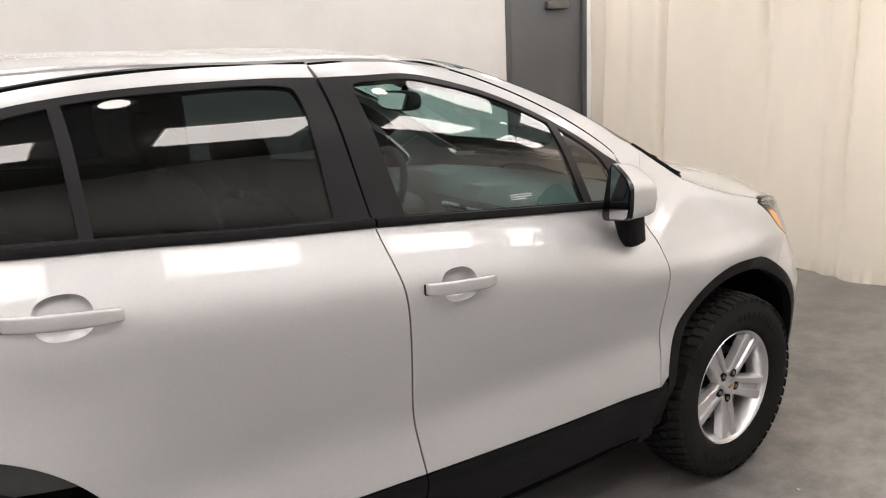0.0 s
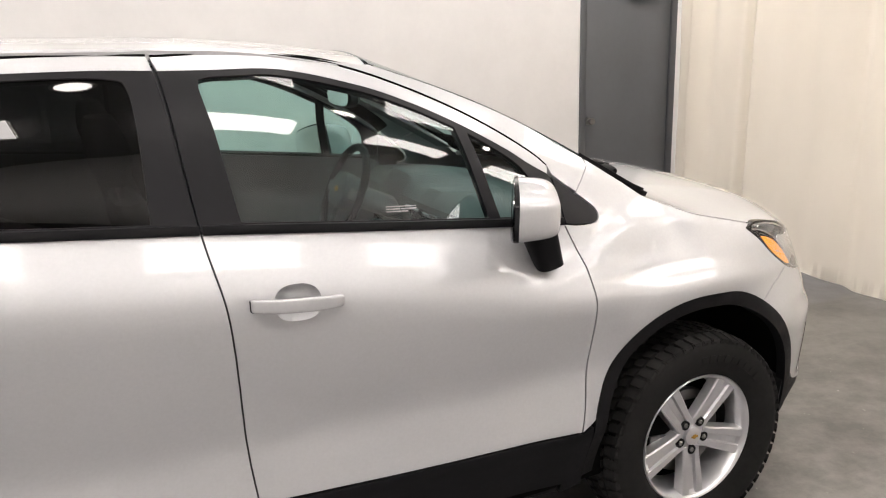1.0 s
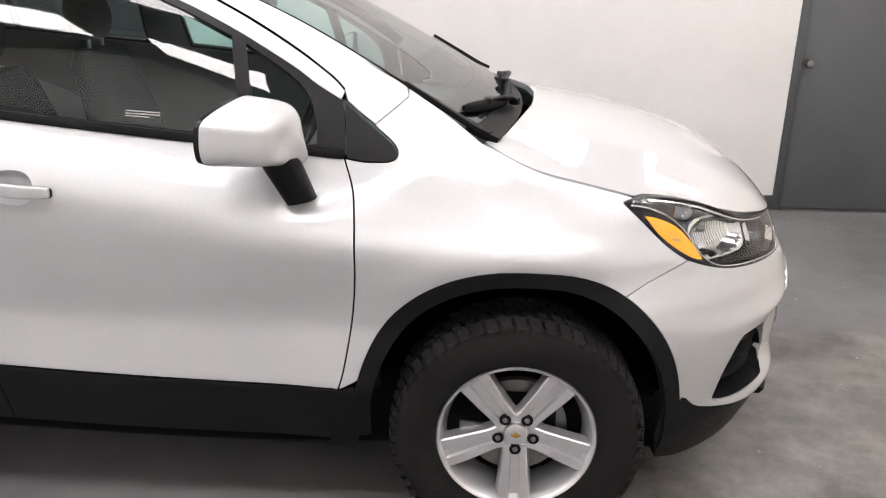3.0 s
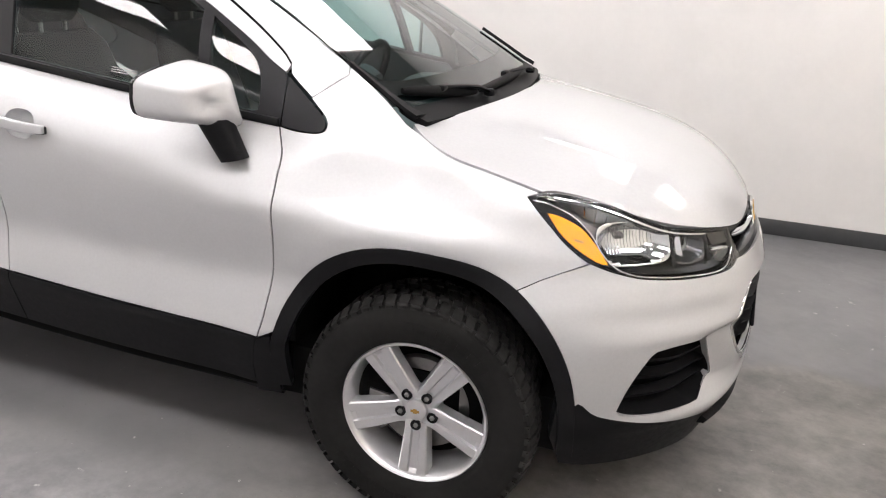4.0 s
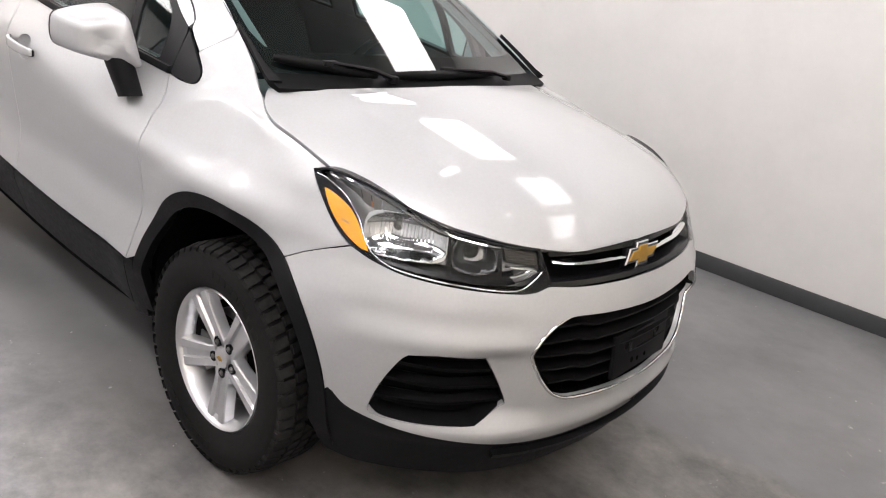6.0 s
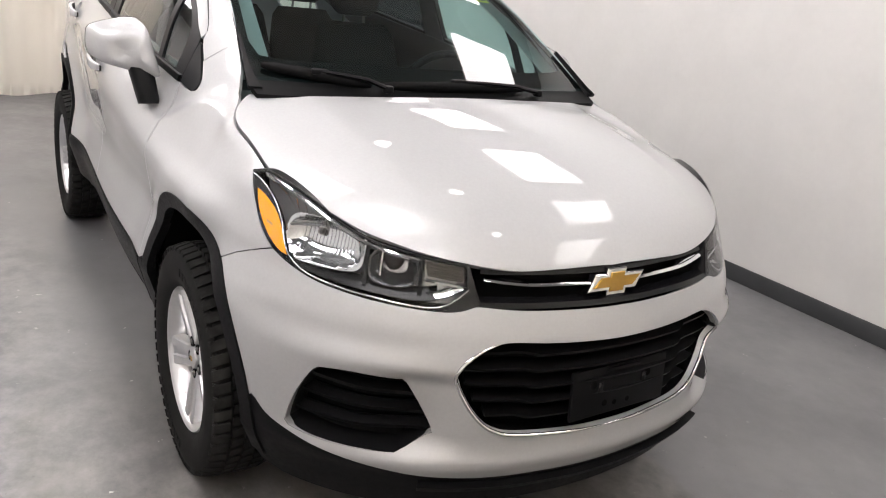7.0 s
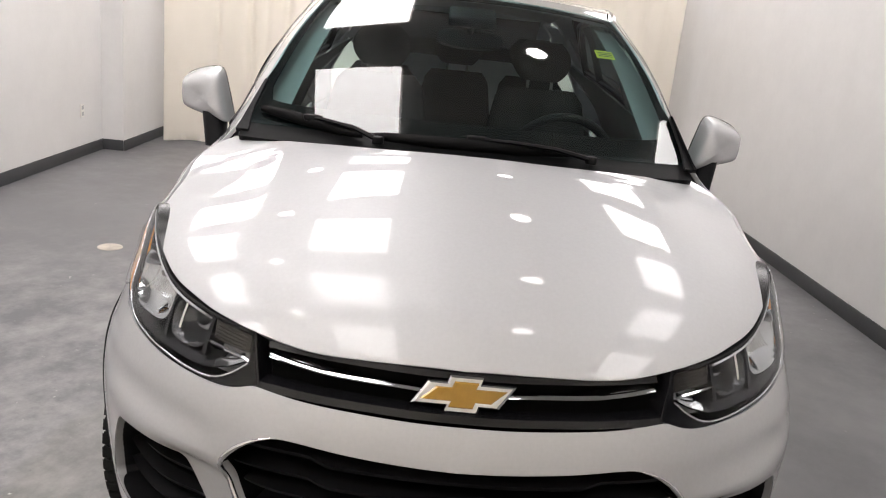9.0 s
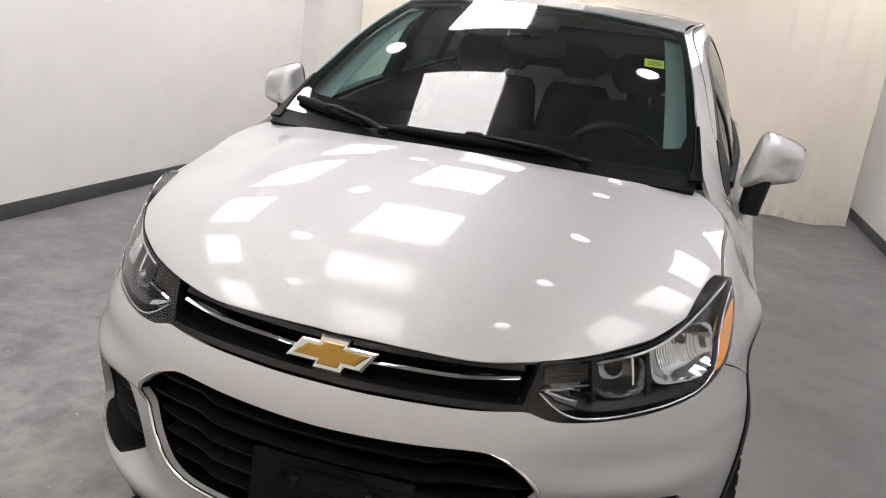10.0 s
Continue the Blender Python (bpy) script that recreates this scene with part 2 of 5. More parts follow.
def tube(points, r, seg=10, closed=False, flat=1.0, up=(0, 0, 1)):
    """A tube along points; flat squeezes it along up."""
    pts = [Vector(p) for p in points]
    n = len(pts)
    bm = bmesh.new()
    rings = []
    for i, p in enumerate(pts):
        a = pts[i - 1] if i or closed else pts[i]
        b = pts[(i + 1) % n] if i < n - 1 or closed else pts[i]
        d = (b - a).normalized()
        s = d.cross(Vector(up)).normalized()
        w = s.cross(d).normalized()
        rr = r[i] if isinstance(r, (list, tuple)) else r
        rings.append([bm.verts.new(p + s * rr * math.cos(t) + w * rr * flat * math.sin(t)) for t in [2 * math.pi * k / seg for k in range(seg)]])
    for i in range(n if closed else n - 1):
        A, B = rings[i], rings[(i + 1) % n]
        for k in range(seg):
            bm.faces.new((A[k], A[(k + 1) % seg], B[(k + 1) % seg], B[k]))
    if not closed:
        bm.faces.new(rings[0][::-1])
        bm.faces.new(rings[-1])
    bmesh.ops.recalc_face_normals(bm, faces=bm.faces[:])
    return shade(bm, 50)


def lathe(profile, seg=64, axis="y", closed=False):
    """Turns (radius, offset) pairs round an axis."""
    bm = bmesh.new()
    rings = []
    for k in range(seg):
        a = 2 * math.pi * k / seg
        ring = []
        for r, o in profile:
            p = (r * math.cos(a), o, r * math.sin(a)) if axis == "y" else (r * math.cos(a), r * math.sin(a), o)
            ring.append(bm.verts.new(p))
        rings.append(ring)
    n = len(profile)
    for k in range(seg):
        A, B = rings[k], rings[(k + 1) % seg]
        for i in range(n if closed else n - 1):
            j = (i + 1) % n
            bm.faces.new((A[i], A[j], B[j], B[i]))
    bmesh.ops.remove_doubles(bm, verts=bm.verts[:], dist=1e-5)
    bmesh.ops.recalc_face_normals(bm, faces=bm.faces[:])
    return shade(bm, 30)


def loft(rings, closed=True, caps=True, angle=40):
    """Skins a row of rings of points."""
    bm = bmesh.new()
    vs = [[bm.verts.new(p) for p in ring] for ring in rings]
    n = len(rings[0])
    for A, B in zip(vs, vs[1:]):
        for k in range(n if closed else n - 1):
            j = (k + 1) % n
            bm.faces.new((A[k], A[j], B[j], B[k]))
    if caps and closed:
        bm.faces.new(vs[0][::-1])
        bm.faces.new(vs[-1])
    bmesh.ops.recalc_face_normals(bm, faces=bm.faces[:])
    return shade(bm, angle)


def squircle(w, h, p=3.0, seg=32):
    out = []
    for k in range(seg):
        a = 2 * math.pi * k / seg
        c, s = math.cos(a), math.sin(a)
        out.append((w * math.copysign(abs(c) ** (2 / p), c), h * math.copysign(abs(s) ** (2 / p), s)))
    return out


def knots(xs, ys):
    """A smooth curve through knots, with no overshoot; works on arrays."""
    xs, ys = np.array(xs, float), np.array(ys, float)
    h, d = np.diff(xs), np.diff(ys) / np.diff(xs)
    m = np.zeros(len(xs))
    for i in range(1, len(xs) - 1):
        if d[i - 1] * d[i] > 0:
            w1, w2 = 2 * h[i] + h[i - 1], h[i] + 2 * h[i - 1]
            m[i] = (w1 + w2) / (w1 / d[i - 1] + w2 / d[i])
    m[0], m[-1] = d[0], d[-1]

    def at(x):
        x = np.clip(np.asarray(x, float), xs[0], xs[-1])
        i = np.clip(np.searchsorted(xs, x) - 1, 0, len(xs) - 2)
        t = (x - xs[i]) / h[i]
        return (1 + 2 * t) * (1 - t) ** 2 * ys[i] + t * (1 - t) ** 2 * h[i] * m[i] + t * t * (3 - 2 * t) * ys[i + 1] + t * t * (t - 1) * h[i] * m[i + 1]
    return at


def soft(fn, w):
    """The same curve with its bends eased over a width of w."""
    steps = [(w * k / 3, math.exp(-0.5 * (k / 1.5) ** 2)) for k in range(-4, 5)]
    total = sum(g for _, g in steps)
    return lambda x: sum(g * fn(np.asarray(x, float) + d) for d, g in steps) / total


def smooth(a, b, x):
    t = np.clip((x - a) / (b - a), 0, 1)
    return t * t * (3 - 2 * t)


DRAW_IN = knots((-3.4, -2.6, -2.1, -1.8, -1.5, -1.2, -0.9, -0.6, -0.3, 0.0, 0.3, 0.5, 0.9), (0.10, 0.095, 0.085, 0.068, 0.055, 0.040, 0.026, 0.019, 0.017, 0.018, 0.020, 0.012, 0.0))
RISE = knots((-3.4, -2.1, -1.8, -1.5, -1.2, -0.9, -0.6, -0.3, 0.9), (0.045, 0.042, 0.030, 0.021, 0.016, 0.010, 0.004, 0.0, 0.0))


def bend(x, y, z):
    """The body's stance: its flanks draw in and its lines rise towards the tail."""
    ahead, behind = smooth(-0.3, 0.3, x), smooth(-0.2, -0.6, x)
    low = smooth(1.0, 0.85, z)
    return (x + 0.012 * ahead + behind * (-0.016 + 0.026 * smooth(1.1, 1.55, z)), y * (1 - (DRAW_IN(x) - 0.022 * smooth(-0.05, 0.28, x) * smooth(0.76, 0.90, z) * smooth(0.9, 0.45, x)) / 0.9), z + RISE(x) * (1 - 0.4 * smooth(1.3, 1.6, z)) - 0.010 * ahead * low)


def spline(pts, step, closed=False, sharp=()):
    """Points along a Catmull-Rom line through pts, about step apart; the corners in sharp stay sharp."""
    pts = [np.array(p, float) for p in pts]
    n, out = len(pts), []
    for i in range(n if closed else n - 1):
        p1, p2 = pts[i], pts[(i + 1) % n]
        p0 = pts[i - 1] if (i or closed) and i not in sharp else p1 - (p2 - p1)
        j = (i + 1) % n
        p3 = pts[(i + 2) % n] if (i + 2 < n or closed) and j not in sharp else p2 + (p2 - p1)
        k = max(1, int(np.ceil(np.linalg.norm(p2 - p1) / step)))
        for a in range(k):
            t = a / k
            out.append(0.5 * (2 * p1 + (p2 - p0) * t + (2 * p0 - 5 * p1 + 4 * p2 - p3) * t * t + (3 * p1 - p0 - 3 * p2 + p3) * t ** 3))
    if not closed:
        out.append(pts[-1])
    return [tuple(p) for p in out]


def dense(pts, step):
    """Straight lines round a closed outline, cut into steps."""
    out = []
    for a, b in zip(pts, pts[1:] + pts[:1]):
        k = max(1, int(math.ceil(math.dist(a, b) / step)))
        out += [(a[0] + (b[0] - a[0]) * i / k, a[1] + (b[1] - a[1]) * i / k) for i in range(k)]
    return out


def inside(poly, px, py):
    poly = np.array(poly)
    x0, y0 = poly[:, 0], poly[:, 1]
    x1, y1 = np.roll(x0, -1), np.roll(y0, -1)
    hit = np.zeros(len(px), bool)
    for a, b, c, d in zip(x0, y0, x1, y1):
        if b != d:
            cross = ((b > py) != (d > py)) & (px < (c - a) * (py - b) / (d - b) + a)
            hit ^= cross
    return hit


def skin(fn, outline, holes=(), step=0.02, depth=0.012, scale=(1.0, 1.0), flip=False, mirror=False):
    """A panel: the part of the surface fn(a, b) within outline, with a flange of that depth round its rim and true normals.
    scale: metres per unit of a and b."""
    loops = [[(p[0] * scale[0], p[1] * scale[1]) for p in lp] for lp in (outline, *holes)]
    loops = [dense(lp, step) for lp in loops]
    out = np.array(loops[0])
    lo, hi = out.min(0), out.max(0)
    gx, gy = np.meshgrid(np.arange(lo[0] + step / 2, hi[0], step), np.arange(lo[1] + step / 2, hi[1], step))
    gx, gy = gx.ravel(), gy.ravel()
    keep = inside(loops[0], gx, gy)
    for hole in loops[1:]:
        keep &= ~inside(hole, gx, gy)
    rim = np.concatenate([np.array(lp) for lp in loops])
    gx, gy = gx[keep], gy[keep]
    if len(gx):
        near = np.array([np.min((rim[:, 0] - a) ** 2 + (rim[:, 1] - b) ** 2) for a, b in zip(gx, gy)])
        gx, gy = gx[near > (0.45 * step) ** 2], gy[near > (0.45 * step) ** 2]
    verts, edges = [], []
    for lp in loops:
        s = len(verts)
        verts += [Vector(p) for p in lp]
        edges += [(s + i, s + (i + 1) % len(lp)) for i in range(len(lp))]
    verts += [Vector((a, b)) for a, b in zip(gx, gy)]
    v2, _, tris, *_ = delaunay_2d_cdt(verts, edges, [], 0, 1e-7)
    v2 = np.array([tuple(v) for v in v2])
    tris = np.array([list(t) for t in tris if len(t) == 3])
    mid = v2[tris].mean(1)
    keep = inside(loops[0], mid[:, 0], mid[:, 1])
    for hole in loops[1:]:
        keep &= ~inside(hole, mid[:, 0], mid[:, 1])
    tris = tris[keep]
    a, b = v2[:, 0] / scale[0], v2[:, 1] / scale[1]
    e = 1e-4
    flatter, fn = fn, lambda a_, b_: bend(*flatter(a_, b_))
    p = np.stack(fn(a, b), 1)
    da = np.stack(fn(a + e, b), 1) - np.stack(fn(a - e, b), 1)
    db = np.stack(fn(a, b + e), 1) - np.stack(fn(a, b - e), 1)
    nrm = np.cross(da, db)
    nrm /= np.linalg.norm(nrm, axis=1)[:, None] + 1e-12
    # the triangles turn with a x b
    u = v2[tris[:, 1]] - v2[tris[:, 0]]
    w = v2[tris[:, 2]] - v2[tris[:, 0]]
    neg = u[:, 0] * w[:, 1] - u[:, 1] * w[:, 0] < 0
    tris[neg] = tris[neg][:, ::-1]
    if flip:
        nrm = -nrm
        tris = tris[:, ::-1]
    count = {}
    for t in tris:
        for i, j in ((t[0], t[1]), (t[1], t[2]), (t[2], t[0])):
            count[(i, j)] = count.get((i, j), 0) + 1
    rim_edges = [(i, j) for (i, j) in count if (j, i) not in count]
    P, N, F = list(p), list(nrm), [tuple(t) for t in tris]
    if depth:
        turn = {}
        for i, j in rim_edges:
            d = p[j] - p[i]
            s = np.cross(d, nrm[i])
            s /= np.linalg.norm(s) + 1e-12
            turn[i] = turn.get(i, 0) + s
            turn[j] = turn.get(j, 0) + s
        top, low, mid_ = {}, {}, {}
        for i, s in turn.items():
            s = s / (np.linalg.norm(s) + 1e-12)
            c = min(0.0015, depth / 3)
            k = len(P)
            top[i], mid_[i], low[i] = k, k + 1, k + 2
            P += [p[i], p[i] - nrm[i] * c + s * c * 0.6, p[i] - nrm[i] * depth + s * c * 0.6]
            N += [nrm[i], s, s]
        for i, j in rim_edges:
            F.append((top[j], top[i], mid_[i], mid_[j]))
            F.append((mid_[j], mid_[i], low[i], low[j]))
    P, N = np.array(P), np.array(N)
    if mirror:
        P[:, 1] *= -1
        N[:, 1] *= -1
        F = [f[::-1] for f in F]
    me = bpy.data.meshes.new("panel")
    me.from_pydata(P.tolist(), [], F)
    me.polygons.foreach_set("use_smooth", [True] * len(me.polygons))
    me.normals_split_custom_set_from_vertices([tuple(v) for v in N])
    return me


# ---- the room ----
X0, X1, Y0, Y1 = -7.6, 2.95, -3.245, 2.52


def slab(name, size, at, mat, label, kind="structure", bevel=0.0):
    ob = part(name, box(*size, bevel=bevel), mat)
    ob.location = at
    return tagged(ob, label, name.split("_")[0], kind=kind)


fl = slab("floor", (X1 - X0 + 4.0, Y1 - Y0 + 0.6, 0.2), ((X0 + X1) / 2 + 1.2, (Y0 + Y1) / 2, -0.1), FLOOR, "grey sealed concrete floor with worn patches and chips")
slab("ceiling", (X1 - X0 + 4.0, Y1 - Y0 + 0.6, 0.15), ((X0 + X1) / 2 + 1.2, (Y0 + Y1) / 2, CEILING + 0.075), CEIL, "flat grey painted ceiling over the bay")

# the wall with the steel door: a hole goes through it
DX0, DX1, DTOP = 1.86, 2.775, 2.06
wl = bmesh.new()
for x0, x1, z0, z1 in ((X0 - 0.6, DX0, 0, CEILING), (DX0, DX1, DTOP, CEILING), (DX1, X1 + 2.4, 0, CEILING)):
    b = box(x1 - x0, 0.16, z1 - z0, m=pose((x0 + x1) / 2, Y1 + 0.08, (z0 + z1) / 2))
    wl = join(wl, b)
tagged(part("wall_north", wl, WALL), "smooth white painted wall", "wall", kind="structure")
slab("wall_south", (11.0, 0.2, CEILING), (-5.475 + 5.5, Y0 - 0.1, CEILING / 2), WALL, "smooth white painted wall with a socket")
slab("wall_pier", (2.3, 0.5, CEILING), (-5.475 - 1.15, Y0 + 0.205 - 0.25, CEILING / 2), WALL, "white wall stepping out as a shallow pier")
slab("wall_west", (0.16, Y1 - Y0 + 0.6, CEILING), (X0 - 0.4, (Y0 + Y1) / 2, CEILING / 2), WALL, "white end wall behind the curtain")
slab("wall_east", (0.16, Y1 - Y0 + 0.6, CEILING), (X1 + 2.3, (Y0 + Y1) / 2, CEILING / 2), WALL, "white end wall behind the curtain")


def baseboard(x0, x1, y, side):
    ob = part("baseboard", box(x1 - x0, 0.014, 0.1, 0.004), BASE)
    ob.location = ((x0 + x1) / 2, y + side * 0.007, 0.05)
    tagged(ob, "dark grey vinyl baseboard along the white wall", "baseboard", kind="structure")


baseboard(X0 - 0.5, DX0 - 0.002, Y1, -1)
baseboard(-5.47, 2.9, Y0, 1)
baseboard(-7.8, -5.475, Y0 + 0.205, 1)
bs = part("baseboard", box(0.014, 0.205, 0.1, 0.004), BASE)
bs.location = (-5.475 + 0.007, Y0 + 0.1025, 0.05)
tagged(bs, "dark grey vinyl baseboard round the pier", "baseboard", kind="structure")

# steel door in its frame
door = tagged(bare("door_1"), "grey painted steel door, closed, in a grey frame", "door", kind="structure")
door.location = (0, Y1, 0)
fr = 0.055
for x0, x1, z0, z1 in ((DX0, DX0 + fr, 0, DTOP), (DX1 - fr, DX1, 0, DTOP), (DX0 + fr, DX1 - fr, DTOP - fr, DTOP)):
    part("door_frame", box(x1 - x0, 0.16, z1 - z0, 0.003, m=pose((x0 + x1) / 2, 0.07, (z0 + z1) / 2)), FRAME_GREY, door, "darker grey steel frame")
part("door_leaf", box(DX1 - DX0 - 2 * fr - 0.008, 0.045, DTOP - fr - 0.014, 0.003, m=pose((DX0 + DX1) / 2, 0.03, (DTOP - fr) / 2 + 0.005)), DOOR_GREY, door)
kn = join(rod(0.028, 0.012, 24, m=pose(DX0 + 0.088, 0.002, 0.97, 90)), rod(0.012, 0.04, 16, m=pose(DX0 + 0.088, -0.02, 0.97, 90)), rod(0.026, 0.03, 24, bevel=0.009, m=pose(DX0 + 0.088, -0.045, 0.97, 90)))
part("door_knob", kn, STEEL, door, "round brushed steel knob")
cl = join(box(0.24, 0.05, 0.06, 0.008, m=pose(DX0 + 0.55, -0.018, 1.895)), box(0.02, 0.22, 0.012, 0.003, m=pose(DX0 + 0.45, -0.11, 1.93, 0, 0, -25)), rod(0.016, 0.03, 16, m=pose(DX0 + 0.52, -0.02, 1.925)))
part("door_closer", cl, STEEL, door, "grey metal door closer")
part("threshold", box(DX1 - DX0 - 2 * fr, 0.10, 0.008, 0.002, m=pose((DX0 + DX1) / 2, 0.02, 0.004)), STEEL, door, "thin metal threshold")


def curtain(name, x, y0, y1, z0, seed, wave=0.05, label="", away=1):
    """A heavy hanging sheet along y: slack swells parted by narrow folds that fall away from the room."""
    rnd = random.Random(seed)
    ph = [rnd.uniform(0, 6.28) for _ in range(6)]
    folds = []
    y = min(y0, y1)
    while y < max(y0, y1):
        y += rnd.uniform(0.16, 0.52)
        folds.append((y, rnd.uniform(0.025, 0.075), rnd.uniform(0.25, 1.0), rnd.uniform(-0.06, 0.06), rnd.uniform(0, 1)))
    ny, nz = int(abs(y1 - y0) / 0.014), 26
    bm = bmesh.new()
    grid = []
    for i in range(ny + 1):
        y = y0 + (y1 - y0) * i / ny
        row = []
        for k in range(nz + 1):
            v = k / nz
            z = z0 + (CEILING - 0.02 - z0) * v
            d = wave * (0.45 * math.sin(4.3 * y + ph[0] + 0.9 * math.sin(2.2 * y + ph[1])) + 0.25 * math.sin(2.6 * y + ph[3])) * (0.55 + 0.5 * (1 - v))
            for fy, w, deep, lean, start in folds:
                q = (y - fy - lean * (v - 0.5)) / (w * (1.25 - 0.5 * v))
                if abs(q) < 3:
                    d += away * wave * deep * math.exp(-q * q) * (0.45 + 0.55 * math.sin(1.5 + 1.6 * (v - start)) ** 2)
            d += 0.003 * math.sin(27 * y + ph[4] + 2 * v) + 0.004 * math.sin(5 * z + 3 * y + ph[5])
            hem = 0.014 * math.sin(9 * y + ph[1]) if k == 0 else 0
            row.append(bm.verts.new((x + d, y, z + hem)))
        grid.append(row)
    for i in range(ny):
        for k in range(nz):
            bm.faces.new((grid[i][k], grid[i + 1][k], grid[i + 1][k + 1], grid[i][k + 1]))
    bmesh.ops.solidify(bm, geom=bm.faces[:], thickness=0.006)
    bmesh.ops.recalc_face_normals(bm, faces=bm.faces[:])
    return tagged(part(name, shade(bm, 60), CLOTH), label, "curtain", "hanging curtains")


curtain("curtain", 2.79, Y1 - 0.04, 2.06, 0.05, 3, 0.016, "off-white vinyl curtain hanging beside the steel door")
curtain("curtain", 2.56, 2.14, -3.2, 0.03, 5, 0.07, "off-white vinyl curtain in soft folds across the bay")
curtain("curtain", -6.12, -2.87, 2.30, 0.04, 8, 0.06, "off-white vinyl curtain in soft folds closing the far end", -1)


def socket_plate(x, y, z, side):
    t = tagged(bare("wall_socket"), "white double wall socket plate on the white wall", "wall socket", "wall sockets")
    t.location = (x, y + side * 0.004, z)
    part("plate", box(0.075, 0.008, 0.118, 0.003), OUTLET, t)
    for dz in (-0.028, 0.028):
        part("socket_face", box(0.036, 0.004, 0.034, 0.0015, m=pose(0, side * 0.0055, dz)), WHITE_INK, t)
    return t


socket_plate(-1.42, Y1, 0.41, -1)
socket_plate(-5.04, Y0, 0.41, 1)
sw = tagged(bare("wall_switch"), "small grey switch box on the white wall", "wall switch")
sw.location = (-5.15, Y0 + 0.02, 1.56)
part("switch_box", box(0.07, 0.04, 0.11, 0.004), OUTLET, sw)
part("switch_lever", box(0.012, 0.02, 0.022, 0.002, m=pose(0, 0.028, 0)), DARK_INK, sw)

dr = part("floor_drain_cover", lathe([(0.0, 0.004), (0.062, 0.004), (0.068, 0.003), (0.072, 0.0), (0.0, 0.0)], 40, "z"), COVER)
dr.location = (-2.433, -1.958, 0.001)
tagged(dr, "round pale cover plate set in the grey floor", "floor cover")


# ---- ceiling lights ----
def panel_light(x, y, sx, sy, mat):
    t = tagged(bare("ceiling_panel_light"), "flat rectangular white ceiling light panel, switched on, some added unseen behind the curtains", "ceiling light", "ceiling light panels")
    t.location = (x, y, CEILING)
    part("diffuser", box(sx - 0.02, sy - 0.02, 0.05, 0.004, m=pose(0, 0, -0.027)), mat, t, "glowing white diffuser")
    bm = bmesh.new()
    for a, b, px, py in ((sx, 0.012, 0, sy / 2), (sx, 0.012, 0, -sy / 2), (0.012, sy, sx / 2, 0), (0.012, sy, -sx / 2, 0)):
        bm = join(bm, box(a, b, 0.012, m=pose(px, py, -0.008)))
    part("frame", bm, OUTLET, t, "thin white frame")
    return t


def spot_light(x, y):
    t = tagged(bare("ceiling_downlight"), "small round ceiling downlight, switched on", "ceiling light", "round ceiling downlights")
    t.location = (x, y, CEILING)
    part("diffuser", rod(0.075, 0.01, 32, m=pose(0, 0, -0.008)), SPOT_LIGHT, t, "glowing round diffuser")
    part("ring", lathe([(0.076, -0.016), (0.095, -0.012), (0.097, 0.0), (0.076, 0.0)], 32, "z", True), OUTLET, t, "white trim ring")
    return t


for yy, tube_mat in ((-2.25, SOUTH_LIGHT), (-0.68, PANEL_LIGHT), (1.75, NORTH_LIGHT)):
    # -6.9, 3.3 and 4.5 are added unseen behind the curtains to backlight them
    for xx in (-6.9, -5.4, -3.9, -2.4, -0.9, 0.6, 2.1, 3.3, 4.5):
        panel_light(xx, yy, 0.9, 0.6, tube_mat)
for yy in (-1.3, 0.52):
    for xx in (-4.65, -3.15, -1.65, -0.15, 1.35):
        spot_light(xx, yy)


# ---- the car's surfaces: x ahead from the front axle, half-width y, z up ----
PLAN = soft(knots((-3.42, -3.3, -3.1, -2.85, -2.5, -1.9, -1.3, -0.8, -0.42, -0.1, 0.25), (0.63, 0.75, 0.84, 0.885, 0.910, 0.925, 0.924, 0.908, 0.888, 0.872, 0.850)), 0.12)
OFF = soft(knots((0.2, 0.35, 0.44, 0.50, 0.57, 0.68, 0.80, 0.92, 0.99, 1.03, 1.06, 1.10, 1.18, 1.30, 1.38, 1.45, 1.52, 1.62), (-0.09, -0.045, -0.015, 0.002, -0.012, -0.032, -0.019, -0.005, 0.0, -0.0025, -0.012, -0.035, -0.086, -0.136, -0.166, -0.194, -0.224, -0.272)), 0.022)
DROP = soft(knots((-2.6, -2.0, -1.4, -0.9, -0.42, -0.1, 0.26), (-0.06, -0.04, 0.0, 0.06, 0.15, 0.18, 0.18)), 0.12)
ROLL0 = knots((-2.6, -1.5, -1.0, -0.69, -0.33, -0.10, 0.0, 0.26), (1.40, 1.40, 1.34, 1.22, 1.02, 0.95, 0.91, 0.88))
NOSE_Z = soft(knots((0.2, 0.30, 0.36, 0.43, 0.5, 0.62, 0.68, 0.73, 0.78, 0.82, 0.86, 0.90, 0.95, 1.0, 1.04), (0.84, 0.885, 0.907, 0.918, 0.925, 0.932, 0.930, 0.920, 0.900, 0.880, 0.864, 0.845, 0.825, 0.800, 0.77)), 0.012)
NOSE_A = soft(knots((0, 10, 20, 27, 35, 55, 65, 72, 80, 90), (-0.055, -0.050, -0.032, -0.016, 0.0, 0.006, 0.002, -0.008, -0.03, -0.06)), 3.0)
HOOD_C = knots((0.0, 0.12, 0.24, 0.38, 0.52, 0.60, 0.69, 0.74, 0.775, 0.79, 0.80), (1.162, 1.146, 1.125, 1.092, 1.051, 1.020, 0.972, 0.933, 0.897, 0.878, 0.86))
